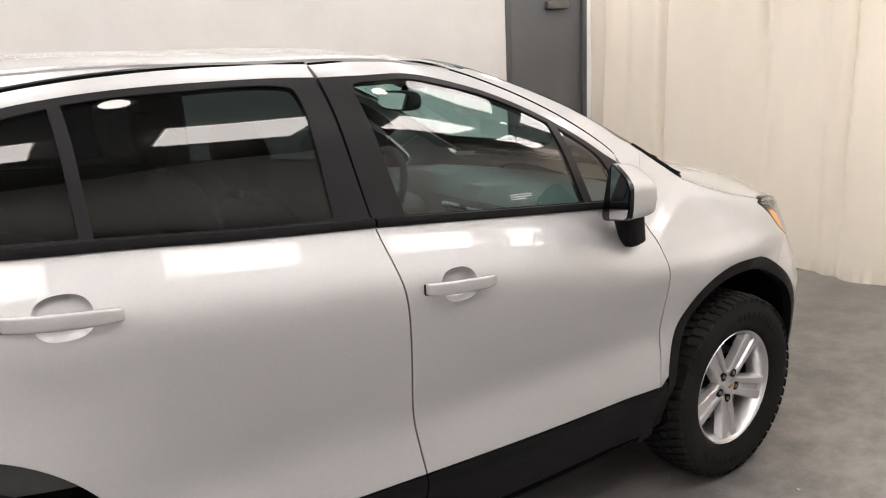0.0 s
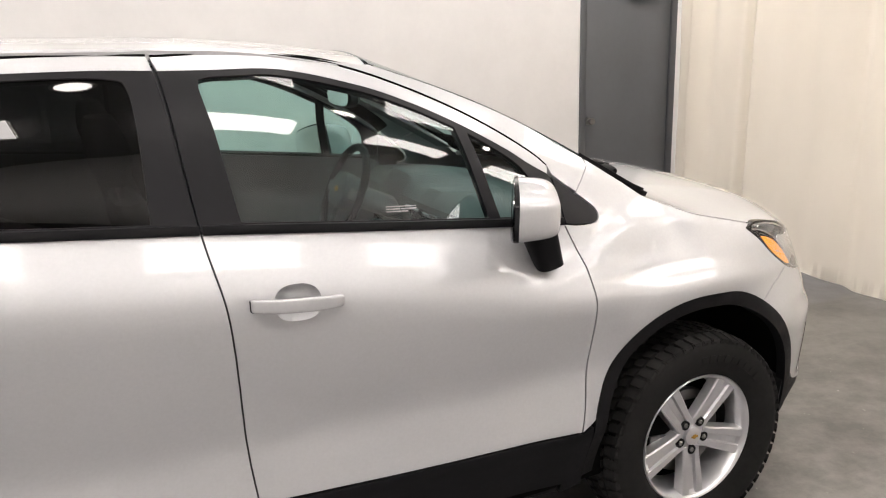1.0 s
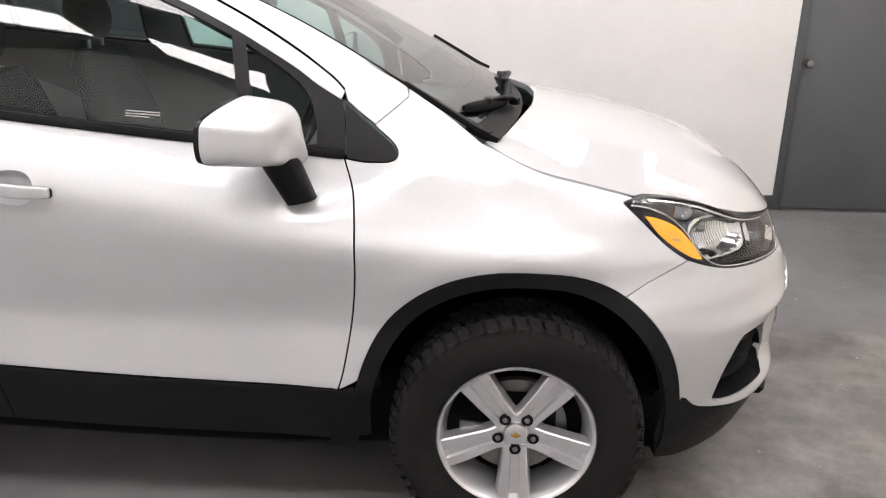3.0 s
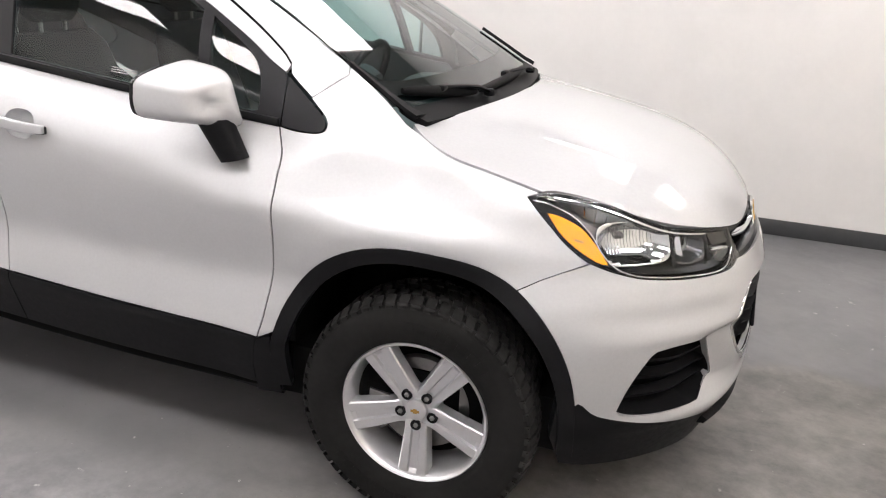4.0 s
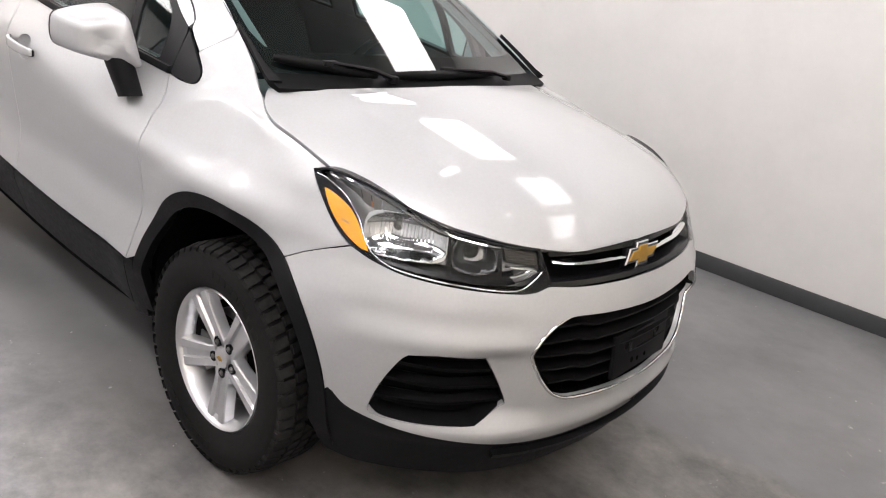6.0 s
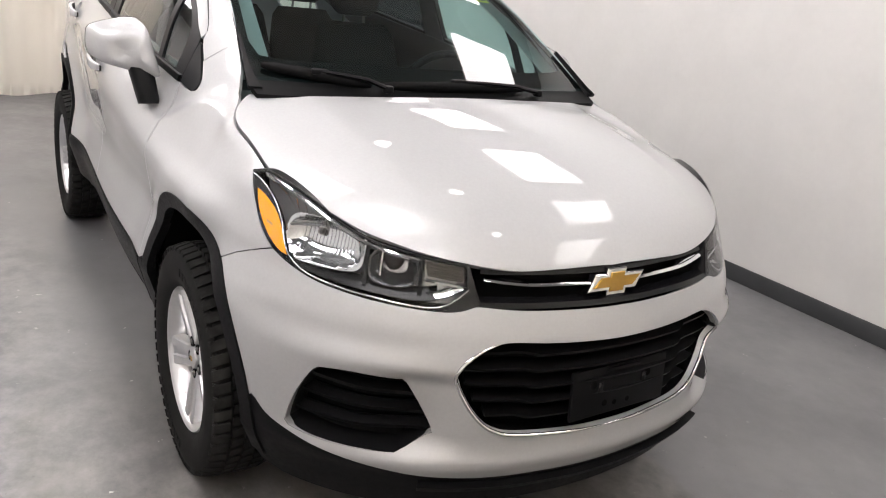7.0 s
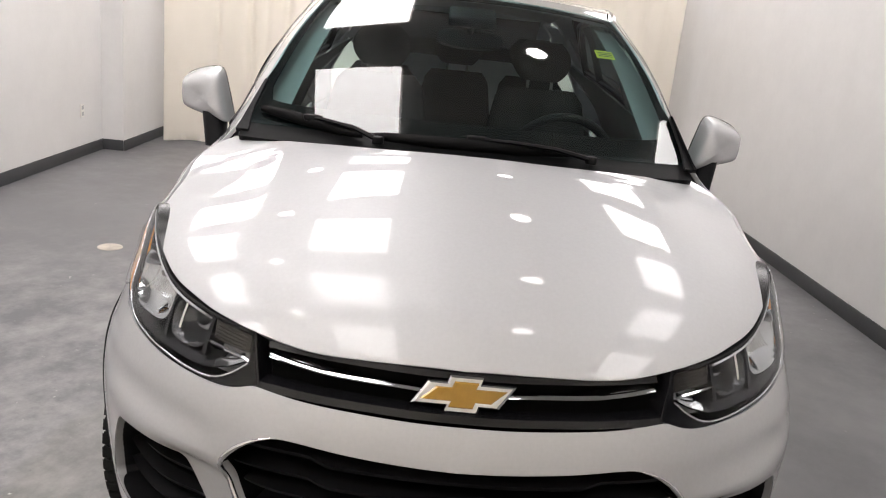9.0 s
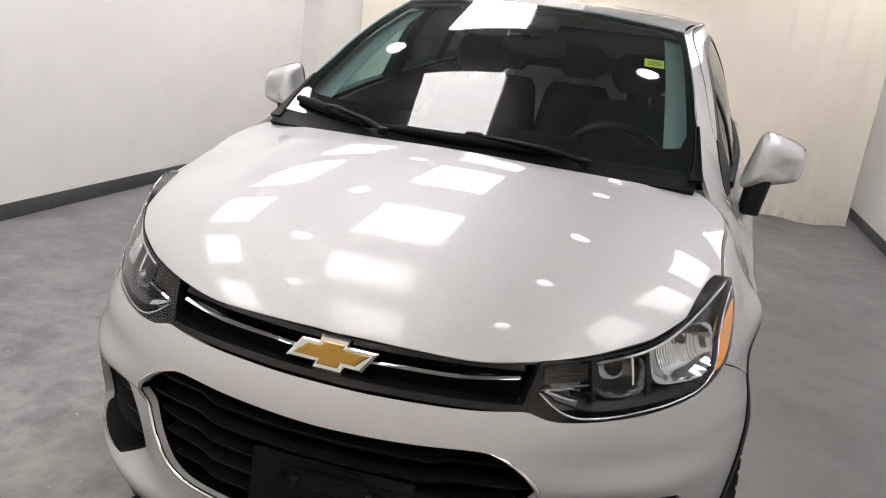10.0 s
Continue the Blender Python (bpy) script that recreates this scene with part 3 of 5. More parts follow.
HOOD_EDGE = knots((-0.16, -0.12, -0.10, -0.07, -0.04, 0.0, 0.03, 0.12, 0.20, 0.31), (0.640, 0.652, 0.678, 0.706, 0.728, 0.743, 0.746, 0.735, 0.730, 0.727))
ROOF_C = knots((-3.1, -2.8, -2.4, -1.9, -1.5, -1.2, -0.95, -0.8, -0.7), (1.51, 1.575, 1.617, 1.640, 1.640, 1.624, 1.595, 1.574, 1.55))


def nose(a, z):
    """The front's radius from the axle's centre, at an angle from straight ahead."""
    a = np.abs(a)
    r = NOSE_Z(z) + NOSE_A(a)
    r = r - 0.038 * np.exp(-((a - 34) / 6.8) ** 2) * smooth(0.665, 0.605, z) * smooth(0.40, 0.47, z)
    r = r + 0.010 * np.exp(-((a - 44) / 13) ** 2 - ((z - 0.66) / 0.035) ** 2)
    r = r - 0.008 * np.exp(-((z - 0.705) / 0.05) ** 2) * smooth(24, 36, a) * smooth(70, 58, a)
    r = r + 0.012 * np.exp(-((z - 0.395) / 0.03) ** 2) * smooth(62, 50, a)
    return r


def hood_base(x, y):
    """The hood without its creases."""
    y = np.abs(y)
    c = (0.50 + 0.42 * y) * (0.36 + 0.64 * smooth(-0.30, 0.30, x))
    z = HOOD_C(np.sqrt(np.maximum(x, 0) ** 2 + (c * y) ** 2 * smooth(0.0, 0.12, y + 0.03)))
    z = z + 0.018 * smooth(0.42, 0.76, y) * smooth(0.05, 0.32, x) * smooth(0.64, 0.42, x)
    return z + np.maximum(0.02 - x, 0) * 0.14


EASE = [(i, k, math.exp(-0.5 * (i * i + k * k) / 1.6)) for i in range(-3, 4) for k in range(-3, 4)]


def hood_z(x, y):
    x, y = np.asarray(x, float), np.asarray(y, float)
    w = 0.032 * smooth(0.66, 0.40, x)
    z = sum(g * hood_base(x + i * w, y + k * w) for i, k, g in EASE) / sum(g for _, _, g in EASE)
    d = np.abs(y) - (0.508 - 0.14 * x + 0.03 * x * x)
    return z - smooth(0.74, 0.32, x) * 0.07 * (np.sqrt(d * d + 0.010 ** 2) + d) * np.exp(-(np.maximum(d, 0) / 0.21) ** 2)


def screen_edge(u):
    """The windscreen's side edge."""
    low = np.clip(1 - u / 0.5, 0, 1) ** 2
    return (-0.14 - 0.81 * u - 0.022 * low, 0.665 - 0.125 * u + 0.006 * low, 1.160 + 0.388 * u + 0.035 * np.sin(np.pi * np.clip(u, 0, 1)))


ROOF_EDGE = knots((-3.1, -2.6, -2.0, -1.5, -1.2, -0.95), (0.56, 0.605, 0.63, 0.625, 0.598, 0.54))


ROOF_K = knots((-3.1, -1.35, -0.95, -0.8), (0.041, 0.041, 0.076, 0.082))


def roof_z(x, y):
    return ROOF_C(x) - ROOF_K(x) * (np.abs(y) / 0.65) ** 2.2


def shell(x, z):
    """The side before it rolls in to the roof, the windscreen and the hood."""
    return PLAN(x) + OFF(z + DROP(x) * smooth(0.65, 0.95, z))


# where the side's top must meet the roof, the windscreen and the hood
RIM = [(x, float(ROOF_EDGE(x)), float(roof_z(x, ROOF_EDGE(x)))) for x in np.linspace(-3.1, -1.08, 30)]
RIM += [tuple(float(v) for v in screen_edge(u)) for u in (1.0, 0.8, 0.6, 0.4, 0.2, 0.05)]
RIM += [(x, float(HOOD_EDGE(x)), float(hood_z(x, HOOD_EDGE(x)))) for x in (-0.08, -0.03, 0.03, 0.12, 0.21, 0.30)]
ROLL = soft(knots([r[0] for r in RIM], [float((shell(x, z) - y) / (z - ROLL0(x)) ** 2) for x, y, z in RIM]), 0.06)


# the crest of the front wing, from the door to the lamp
SHOULDER = soft(knots((-0.60, -0.42, -0.34, -0.27, -0.19, -0.10, 0.03, 0.15, 0.30), (0.93, 0.975, 1.015, 1.050, 1.070, 1.066, 1.036, 1.010, 0.985)), 0.05)


def side(x, z):
    """The half-width of the body's side."""
    x, z = np.asarray(x, float), np.asarray(z, float)
    y = shell(x, z)
    y = y - ROLL(x) * np.maximum(0, z - ROLL0(x)) ** 2
    y = y + 0.015 * np.exp(-((np.hypot(x, z - 0.36) - 0.48) / 0.11) ** 2)
    q = (np.abs(x / 0.432) ** 2.3 + np.abs((z - 0.366) / 0.480) ** 2.3) ** (1 / 2.3)
    y = y + 0.004 * smooth(1.20, 1.06, q) * smooth(0.50, 0.62, z) * smooth(0.44, 0.30, x)
    d = z - SHOULDER(x)
    here = smooth(-0.80, -0.20, x) * smooth(0.30, -0.05, x)
    y = y + here * (0.017 * np.exp(-(d / np.where(d < 0, 0.13, 0.034)) ** 2) + 0.03 * (0.010 - np.sqrt(d * d + 0.010 ** 2)) * np.exp(-(d / 0.08) ** 2))
    r2 = np.hypot(x + 2.555, z - 0.36)
    y = y + 0.055 * np.exp(-((r2 - 0.47) / 0.17) ** 2) * smooth(1.15, 0.85, z)
    a = np.degrees(np.arccos(np.clip(x / 0.88, -1, 1)))
    polar = np.sqrt(np.maximum(nose(a, z) ** 2 - x * x, 0.01))
    w = smooth(0.02, 0.30, x) * smooth(1.06, 0.92, z)
    return y * (1 - w) + polar * w


def body(off=0.0):
    """Right side of the car, by (x, z)."""
    return lambda x, z: (x, -(side(x, z) + off), z)


def front(off=0.0):
    """The nose, by angle and z; positive angles lie on the car's right."""
    def at(a, z):
        r = nose(a, z) + off
        return (r * np.cos(np.radians(a)), -r * np.sin(np.radians(a)), z)
    return at


def hood(off=0.0):
    return lambda x, y: (x, -y, hood_z(x, y) + off)


def roof(off=0.0):
    return lambda x, y: (x, -y, roof_z(x, y) + off)


def screen(off=0.0):
    """The windscreen: u up, v across (positive on the car's right)."""
    def at(u, v):
        x = -0.048 - 0.850 * u - (0.090 - 0.040 * u) * v * v + off * 0.5
        y = v * (0.665 - 0.125 * u)
        z = 1.165 + 0.419 * u + (0.019 + 0.016 * v * v) * np.sin(np.pi * np.clip(u, 0, 1)) - (0.005 + 0.031 * u) * v * v + off * 0.85
        return (x, -y, z)
    return at


# ---- the car's outer panels ----
car = tagged(bare("car"), "silver compact SUV parked on the grey workshop floor", "car")
GAP = 0.0028
DEG = (0.0155, 1.0)
BELT = soft(knots((-2.9, -2.26, -2.1, -1.83, -1.48, -1.03, -0.70, -0.466, -0.38), (1.30, 1.229, 1.217, 1.203, 1.184, 1.148, 1.119, 1.096, 1.088)), 0.05)
SILL = knots((-2.2, -1.39, -0.46), (0.532, 0.524, 0.508))


def both(name, fn, outline, mat, parents, label="", **opt):
    """A panel on the right and its mirror on the left. Returns the pair."""
    return [part(name, skin(fn, outline, mirror=m, **opt), mat, p, label) for m, p in zip((False, True), parents)]


def arch(a, b, t0, t1, n=2.3, cx=0.0, cz=0.366, k=40):
    """Part of a wheel arch, from degree t0 to t1 (0 is ahead, 90 is up)."""
    out = []
    for i in range(k + 1):
        t = radians(t0 + (t1 - t0) * i / k)
        c, s = math.cos(t), math.sin(t)
        out.append((cx + a * math.copysign(abs(c) ** (2 / n), c), cz + b * math.copysign(abs(s) ** (2 / n), s)))
    return out


def along(fn, xs):
    return [(float(x), float(fn(x))) for x in xs]


F_EDGE = [(-0.447, 1.094), (-0.421, 1.0), (-0.414, 0.858), (-0.424, 0.72), (-0.446, 0.573), (-0.462, 0.506)]
B_EDGE = [(-1.384, 0.523), (-1.389, 0.573), (-1.396, 0.678), (-1.401, 0.817), (-1.406, 0.926), (-1.415, 1.028), (-1.444, 1.182)]
fe = spline(F_EDGE, 0.02)
be = spline(B_EDGE, 0.02)
LEFT_RIGHT = (car, car)

# front doors
dl = [(x - GAP, z) for x, z in fe] + [(float(x), float(SILL(x))) for x in np.linspace(-0.48, -1.37, 40)] + [(x + GAP, z) for x, z in be] + along(BELT, np.linspace(-1.43, -0.46, 40))
CUPS = ((-1.252, 1.016), (-2.168, 1.110))


def cup_line(cx, cz):
    return [(cx + 0.056 * c, cz + 0.043 * q) for c, q in squircle(1, 1, 2.5, 44)]


front_doors = both("front_door", body(), dl, PAINT, LEFT_RIGHT, "silver front door with a recessed pull handle", holes=(cup_line(*CUPS[0]),), step=0.014, depth=0.006)
cladding = dense([(-0.466, 0.502), (-0.494, 0.396), (-0.500, 0.325), (-1.384, 0.330), (-1.382, 0.518)], 0.05)
both("lower_cladding", body(0.004), cladding, TRIM, front_doors, "matt black lower cladding", step=0.02, depth=0.02)

# rear doors, cut away round the wheel
ra = arch(0.50, 0.56, 140, 12, 2.2, -2.555, 0.36)
ra = [p for p in ra if p[1] > 0.532]
rd = [(x - GAP, z) for x, z in be[::-1]] + [(float(x), float(SILL(x))) for x in np.linspace(-1.40, -2.06, 30)] + ra[::-1][:24]
top_r = ra[::-1][:24][-1]
rd = rd + spline([top_r, (-2.355, 1.02), (-2.385, 1.13), (-2.41, float(BELT(-2.41)))], 0.02)[1:] + along(BELT, np.linspace(-2.40, -1.455, 40))
rear_doors = both("rear_door", body(), rd, PAINT, LEFT_RIGHT, "silver rear door with a recessed pull handle", holes=(cup_line(*CUPS[1]),), step=0.016, depth=0.006)
both("lower_cladding", body(0.004), dense([(-1.388, 0.518), (-1.390, 0.330), (-2.13, 0.330), (-2.068, 0.526)], 0.05), TRIM, rear_doors, "matt black lower cladding", step=0.02, depth=0.02)

# rear quarters
qa = [p for p in arch(0.43, 0.472, 165, 25, 2.3, -2.555, 0.36)]
q_low = [p for p in qa if p[0] < top_r[0] - 0.02]
quarter = [(x - 0.005, z) for x, z in spline([top_r, (-2.355, 1.02), (-2.385, 1.13), (-2.41, float(BELT(-2.41)))], 0.02)][::-1]
quarter = quarter + [(top_r[0] - 0.006, top_r[1])] + [p for p in ra if p[0] < top_r[0] - 0.008 and p[0] > -2.42][::-1] + [p for p in qa[::-1] if p[0] < -2.44] + dense([(-2.98, 0.42), (-3.30, 0.46), (-3.33, 0.9), (-3.32, 1.2)], 0.05)[:-1] + along(BELT, np.linspace(-2.9, -2.43, 14))
both("quarter_panel", body(), quarter, PAINT, LEFT_RIGHT, "silver rear quarter panel", step=0.025)

# window surrounds, glass and mouldings
GL = [(-1.518, 1.588), (-1.36, 1.590), (-1.16, 1.576), (-1.02, 1.545), (-0.88, 1.494), (-0.738, 1.430), (-0.60, 1.356), (-0.50, 1.292), (-0.462, 1.258)]
WT = [(-1.508, 1.550), (-1.395, 1.549), (-1.22, 1.545), (-1.02, 1.500), (-0.884, 1.452), (-0.743, 1.388), (-0.60, 1.312), (-0.528, 1.266), (-0.470, 1.233)]
gl, wt = spline(GL, 0.02), spline(WT, 0.02)


def lift(xs, d):
    return [(float(x), float(BELT(x)) + d) for x in xs]


fg = spline([(-1.352, 1.20), (-1.395, 1.40), (-1.420, 1.510), (-1.405, 1.531), (-1.34, 1.534), (-1.22, 1.531), (-1.02, 1.486), (-0.884, 1.438), (-0.752, 1.378)], 0.02, sharp=(0,)) + lift(np.linspace(-0.69, -1.34, 30), 0.024)
qg = spline([(-0.716, 1.362), (-0.66, 1.330), (-0.60, 1.294), (-0.555, 1.258), (-0.528, 1.215), (-0.515, 1.165), (-0.513, 1.130)], 0.02) + lift(np.linspace(-0.53, -0.655, 8), 0.024)
surround = [(x + GAP, z) for x, z in wt] + spline([(-0.458, 1.215), (-0.450, 1.16), (-0.447, 1.100)], 0.02) + lift(np.linspace(-0.46, -1.43, 40), 0.003) + [(-1.446 + GAP, 1.19), (-1.480 + GAP, 1.38)]
ws = both("window_surround", body(0.001), surround, PILLAR, front_doors, "satin black window surround", holes=(fg, qg), step=0.018, depth=0.02)
both("window", body(-0.005), fg, SIDE_GLASS, front_doors, "lightly green-tinted door glass", step=0.04, depth=0)
both("quarter_window", body(-0.005), qg, SIDE_GLASS, front_doors, "small fixed corner pane", step=0.04, depth=0)
upper = [(x + GAP, z - 0.007) for x, z in gl] + [(x + GAP * 1.5, z + 0.001) for x, z in wt[::-1]]
both("door_frame", body(), upper, PAINT, front_doors, "silver door frame over the window", step=0.014)
sail = spline([(-0.441, 1.098), (-0.40, 1.091), (-0.346, 1.089), (-0.327, 1.100), (-0.333, 1.124), (-0.385, 1.168), (-0.452, 1.222), (-0.446, 1.16)], 0.010, closed=True, sharp=(0, 6))
both("sail_panel", body(0.002), sail, PILLAR, LEFT_RIGHT, "satin black corner piece before the front door", step=0.012, depth=0.012)

rg = spline([(-1.548, 1.215), (-1.562, 1.40), (-1.576, 1.512), (-1.61, 1.534), (-1.72, 1.539), (-1.95, 1.530), (-2.104, 1.516)], 0.02, sharp=(0,)) + lift(np.linspace(-2.084, -1.56, 24), 0.024)
rq = spline([(-2.129, 1.511), (-2.24, 1.490), (-2.33, 1.447), (-2.385, 1.375), (-2.40, 1.30), (-2.395, 1.275)], 0.02) + lift(np.linspace(-2.37, -2.109, 10), 0.026)
WR = [(-1.516, 1.551), (-1.66, 1.554), (-1.9, 1.548), (-2.12, 1.530), (-2.25, 1.508), (-2.36, 1.46), (-2.42, 1.38), (-2.43, 1.262)]
GR = [(-1.524, 1.590), (-1.66, 1.592), (-1.9, 1.586), (-2.2, 1.556), (-2.34, 1.517), (-2.43, 1.45), (-2.46, 1.36), (-2.455, 1.262)]
wr, gr = spline(WR, 0.02), spline(GR, 0.02)
surround2 = wr + lift(np.linspace(-2.42, -1.46, 40), 0.003) + [(-1.448 - GAP, 1.20), (-1.482 - GAP, 1.38)]
both("window_surround", body(0.001), surround2, PILLAR, rear_doors, "satin black window surround", holes=(rg, rq), step=0.018, depth=0.02)
both("window", body(-0.005), rg, PRIVACY, rear_doors, "dark privacy glass", step=0.04, depth=0)
both("quarter_window", body(-0.005), rq, PRIVACY, rear_doors, "dark privacy glass corner pane", step=0.04, depth=0)
both("door_frame", body(), [(x, z - 0.007) for x, z in gr] + [(x, z + 0.001) for x, z in wr[::-1]], PAINT, rear_doors, "silver door frame over the window", step=0.016)


def moulding(x0, x1, parents):
    for m, p in zip((1, -1), parents):
        rings = []
        for x in np.linspace(x0, x1, 40):
            z, y = float(BELT(x)), float(side(x, BELT(x)))
            rings.append([(x, -m * (y - 0.008), z - 0.002), (x, -m * (y + 0.006), z), (x, -m * (y + 0.008), z + 0.008), (x, -m * (y + 0.002), z + 0.021), (x, -m * (y - 0.016), z + 0.022)])
        part("belt_moulding", loft(rings, angle=50), TRIM, p, "black rubber belt moulding")


moulding(-1.440, -0.450, front_doors)
moulding(-2.42, -1.448, rear_doors)

# A-pillars and roof rails
edge = [tuple(float(v) for v in screen_edge(u))[::2] for u in np.linspace(0.2, 1.0, 30)]
rim = [(float(x), float(roof_z(x, ROOF_EDGE(x)))) for x in np.linspace(-0.98, -2.75, 60)]
low = [(x + GAP, z - 0.0005) for x, z in gl[::-1]]
rear_low = [(x, z + 0.004) for x, z in gr]
pillar = [(-0.3785, 1.1765), (-0.303, 1.238)] + edge + rim + dense([(-2.76, 1.50), (-2.86, 1.35), (-2.72, 1.285), (-2.47, 1.262)], 0.05)[:-1] + rear_low[::-1] + low[::-1][::1] + [(-0.448, 1.230), (-0.42, 1.207)]
both("side_frame", body(), pillar, PAINT, LEFT_RIGHT, "silver roof pillar and rail", step=0.014, depth=0.014)

# front wings
hedge = [(float(x), float(hood_z(x, HOOD_EDGE(x)))) for x in np.linspace(-0.118, 0.296, 32)]
wing = [(x + GAP, z) for x, z in fe[::-1]] + spline([(-0.440, 1.092), (-0.398, 1.085), (-0.343, 1.085), (-0.321, 1.098), (-0.327, 1.127), (-0.378, 1.173)], 0.010)
wing = wing + [(-0.3015, 1.2355)] + [tuple(float(v) for v in screen_edge(u))[::2] for u in np.linspace(0.19, 0.03, 10)] + [(x, z - 0.003) for x, z in hedge]
wing = wing + [(0.276, 1.002), (0.243, 0.994)] + spline([(0.240, 0.990), (0.285, 0.952), (0.338, 0.906), (0.380, 0.876), (0.411, 0.857)], 0.015) + [(0.36, 0.836), (0.305, 0.812)]
wing = wing + [p for p in arch(0.432, 0.480, 57.8, 163)]
both("front_wing", body(), wing, PAINT, LEFT_RIGHT, "silver front wing", step=0.009)


def wheel_cladding(cx, t0, t1, off):
    ring = arch(0.430, 0.479, t0, t1, 2.3, cx) + arch(0.391, 0.436, t1, t0, 2.25, cx)
    return both("arch_cladding", body(off), ring, TRIM, LEFT_RIGHT, "matt black wheel arch cladding", step=0.014, depth=0.03)


wheel_cladding(0.0, -8, 183, 0.003)
wheel_cladding(-2.555, 5, 190, 0.003)
both("rear_splash_guard", body(0.002), dense([(-0.424, 0.512), (-0.429, 0.42), (-0.426, 0.300), (-0.500, 0.290), (-0.494, 0.396), (-0.468, 0.500)], 0.03), TRIM, LEFT_RIGHT, "matt black guard behind the front wheel", step=0.02, depth=0.05)
both("sill", body(-0.03), dense([(-0.44, 0.405), (-0.44, 0.27), (-2.1, 0.27), (-2.1, 0.405)], 0.05), TRIM, LEFT_RIGHT, "matt black sill", step=0.04, depth=0.05)

# hood
hood_side = [(float(x), float(HOOD_EDGE(x)) - 1.6 * GAP) for x in np.linspace(-0.105, 0.285, 30)]
nose_edge = [(0.302, 0.722), (0.377, 0.705), (0.456, 0.672), (0.533, 0.630), (0.581, 0.597), (0.624, 0.557), (0.680, 0.490), (0.730, 0.398), (0.766, 0.29), (0.782, 0.16), (0.788, 0.0)]
half = hood_side + spline([hood_side[-1]] + nose_edge, 0.015)[1:]
back = spline([(0.054, 0.0), (0.038, 0.2), (-0.010, 0.42), (-0.036, 0.525), (-0.058, 0.585), (-0.082, 0.625), (-0.104, 0.658)], 0.02)
ho = half + [(x, -y) for x, y in half[::-1][1:]] + [(x, -y) for x, y in back[::-1][1:]] + back[1:-1]
bonnet = part("hood", skin(hood(), ho, step=0.012, depth=0.02, flip=True), PAINT, car, "silver hood with two soft creases")

# roof and windscreen
r_edge = [(float(x), float(ROOF_EDGE(x)) + 0.012) for x in np.linspace(-0.96, -2.75, 60)]
r_front = [(float(-0.897 - 0.052 * v * v), v * 0.54) for v in np.linspace(-0.98, 0.98, 30)]
ro = r_edge + [(x, -y) for x, y in r_edge[::-1]] + r_front
part("roof", skin(roof(-0.004), ro, step=0.03, depth=0.02, flip=True), PAINT, car, "silver roof")
so = [(0.0, v) for v in np.linspace(-1, 1, 24)] + [(u, 1.0) for u in np.linspace(0.05, 1, 20)] + [(1.0, v) for v in np.linspace(0.95, -1, 24)] + [(u, -1.0) for u in np.linspace(0.95, 0.05, 19)]
si = [(0.11 + 0.05 * abs(v) ** 12, v) for v in np.linspace(-0.92, 0.92, 40)] + [(u, 0.948 + 0.02 * u) for u in np.linspace(0.2, 0.9, 20)] + [(0.968, v) for v in np.linspace(0.93, -0.93, 24)] + [(u, -0.948 - 0.02 * u) for u in np.linspace(0.9, 0.2, 20)]
SC = (0.98, 0.6)
windscreen = part("windscreen", skin(screen(0.002), so, step=0.03, depth=0, scale=SC), WINDSCREEN, car, "clear windscreen mirroring the ceiling lights")
part("frit_band", skin(screen(-0.004), so, (si,), step=0.02, depth=0.004, scale=SC), DARK, windscreen, "black printed edge band")

# tail: plain pillars and a tailgate close the car behind
both("rear_pillar", body(), dense([(-2.722, 1.289), (-2.866, 1.353), (-2.768, 1.50), (-2.95, 1.51), (-3.12, 1.40), (-3.31, 1.21), (-2.91, 1.303)], 0.04), PAINT, LEFT_RIGHT, "silver rear pillar", step=0.03)
tg = []
for z, hw, x in ((0.42, 0.70, -3.40), (0.7, 0.735, -3.42), (1.0, 0.74, -3.42), (1.2, 0.69, -3.40), (1.4, 0.66, -3.21), (1.52, 0.63, -3.05), (1.565, 0.57, -2.80)):
    tg.append([(x + 0.10 * (abs(v) ** 3), v * hw, z) for v in np.linspace(-1, 1, 16)])
tail = part("tailgate", loft(tg, closed=False), PAINT, car, "silver tailgate")
part("rear_window", loft([[(x + 0.012, y * 0.8, z) for x, y, z in r] for r in ([(a[0] + (b[0] - a[0]) * t + 0.02, a[1], a[2] + (b[2] - a[2]) * t) for a, b in zip(tg[3], tg[5])] for t in (0.1, 0.4, 0.7, 1.0))], closed=False), PRIVACY, tail, "dark rear window")

# nose panel, with openings for both grilles and the fog pockets
UG_LOW = [(0, 0.792), (10, 0.793), (20, 0.798), (26.5, 0.806)]
LG = [(0, 0.717), (12, 0.722), (20, 0.730), (22.9, 0.728), (25.2, 0.715), (27.4, 0.692), (28.9, 0.664), (29.2, 0.635), (28.2, 0.598), (26.4, 0.553), (24.2, 0.515), (22.0, 0.493), (18.5, 0.478), (9, 0.466), (0, 0.463)]
FOG = [(50.5, 0.612), (48.5, 0.626), (44, 0.632), (38, 0.622), (36.5, 0.610), (32.0, 0.490), (32.5, 0.468), (36.5, 0.430), (38.5, 0.424), (48, 0.424), (54.5, 0.434), (55.2, 0.446), (53.5, 0.53)]
LAMP_LOW = [(26.5, 0.811), (28.5, 0.800), (31, 0.793), (37, 0.794), (43, 0.798), (48.5, 0.805), (53, 0.814), (57.9, 0.834), (61.3, 0.854)]
LIP = [(63.2, 0.484), (61.2, 0.470), (59.6, 0.446), (56, 0.424), (45, 0.392), (31, 0.362), (20, 0.350), (0, 0.345)]


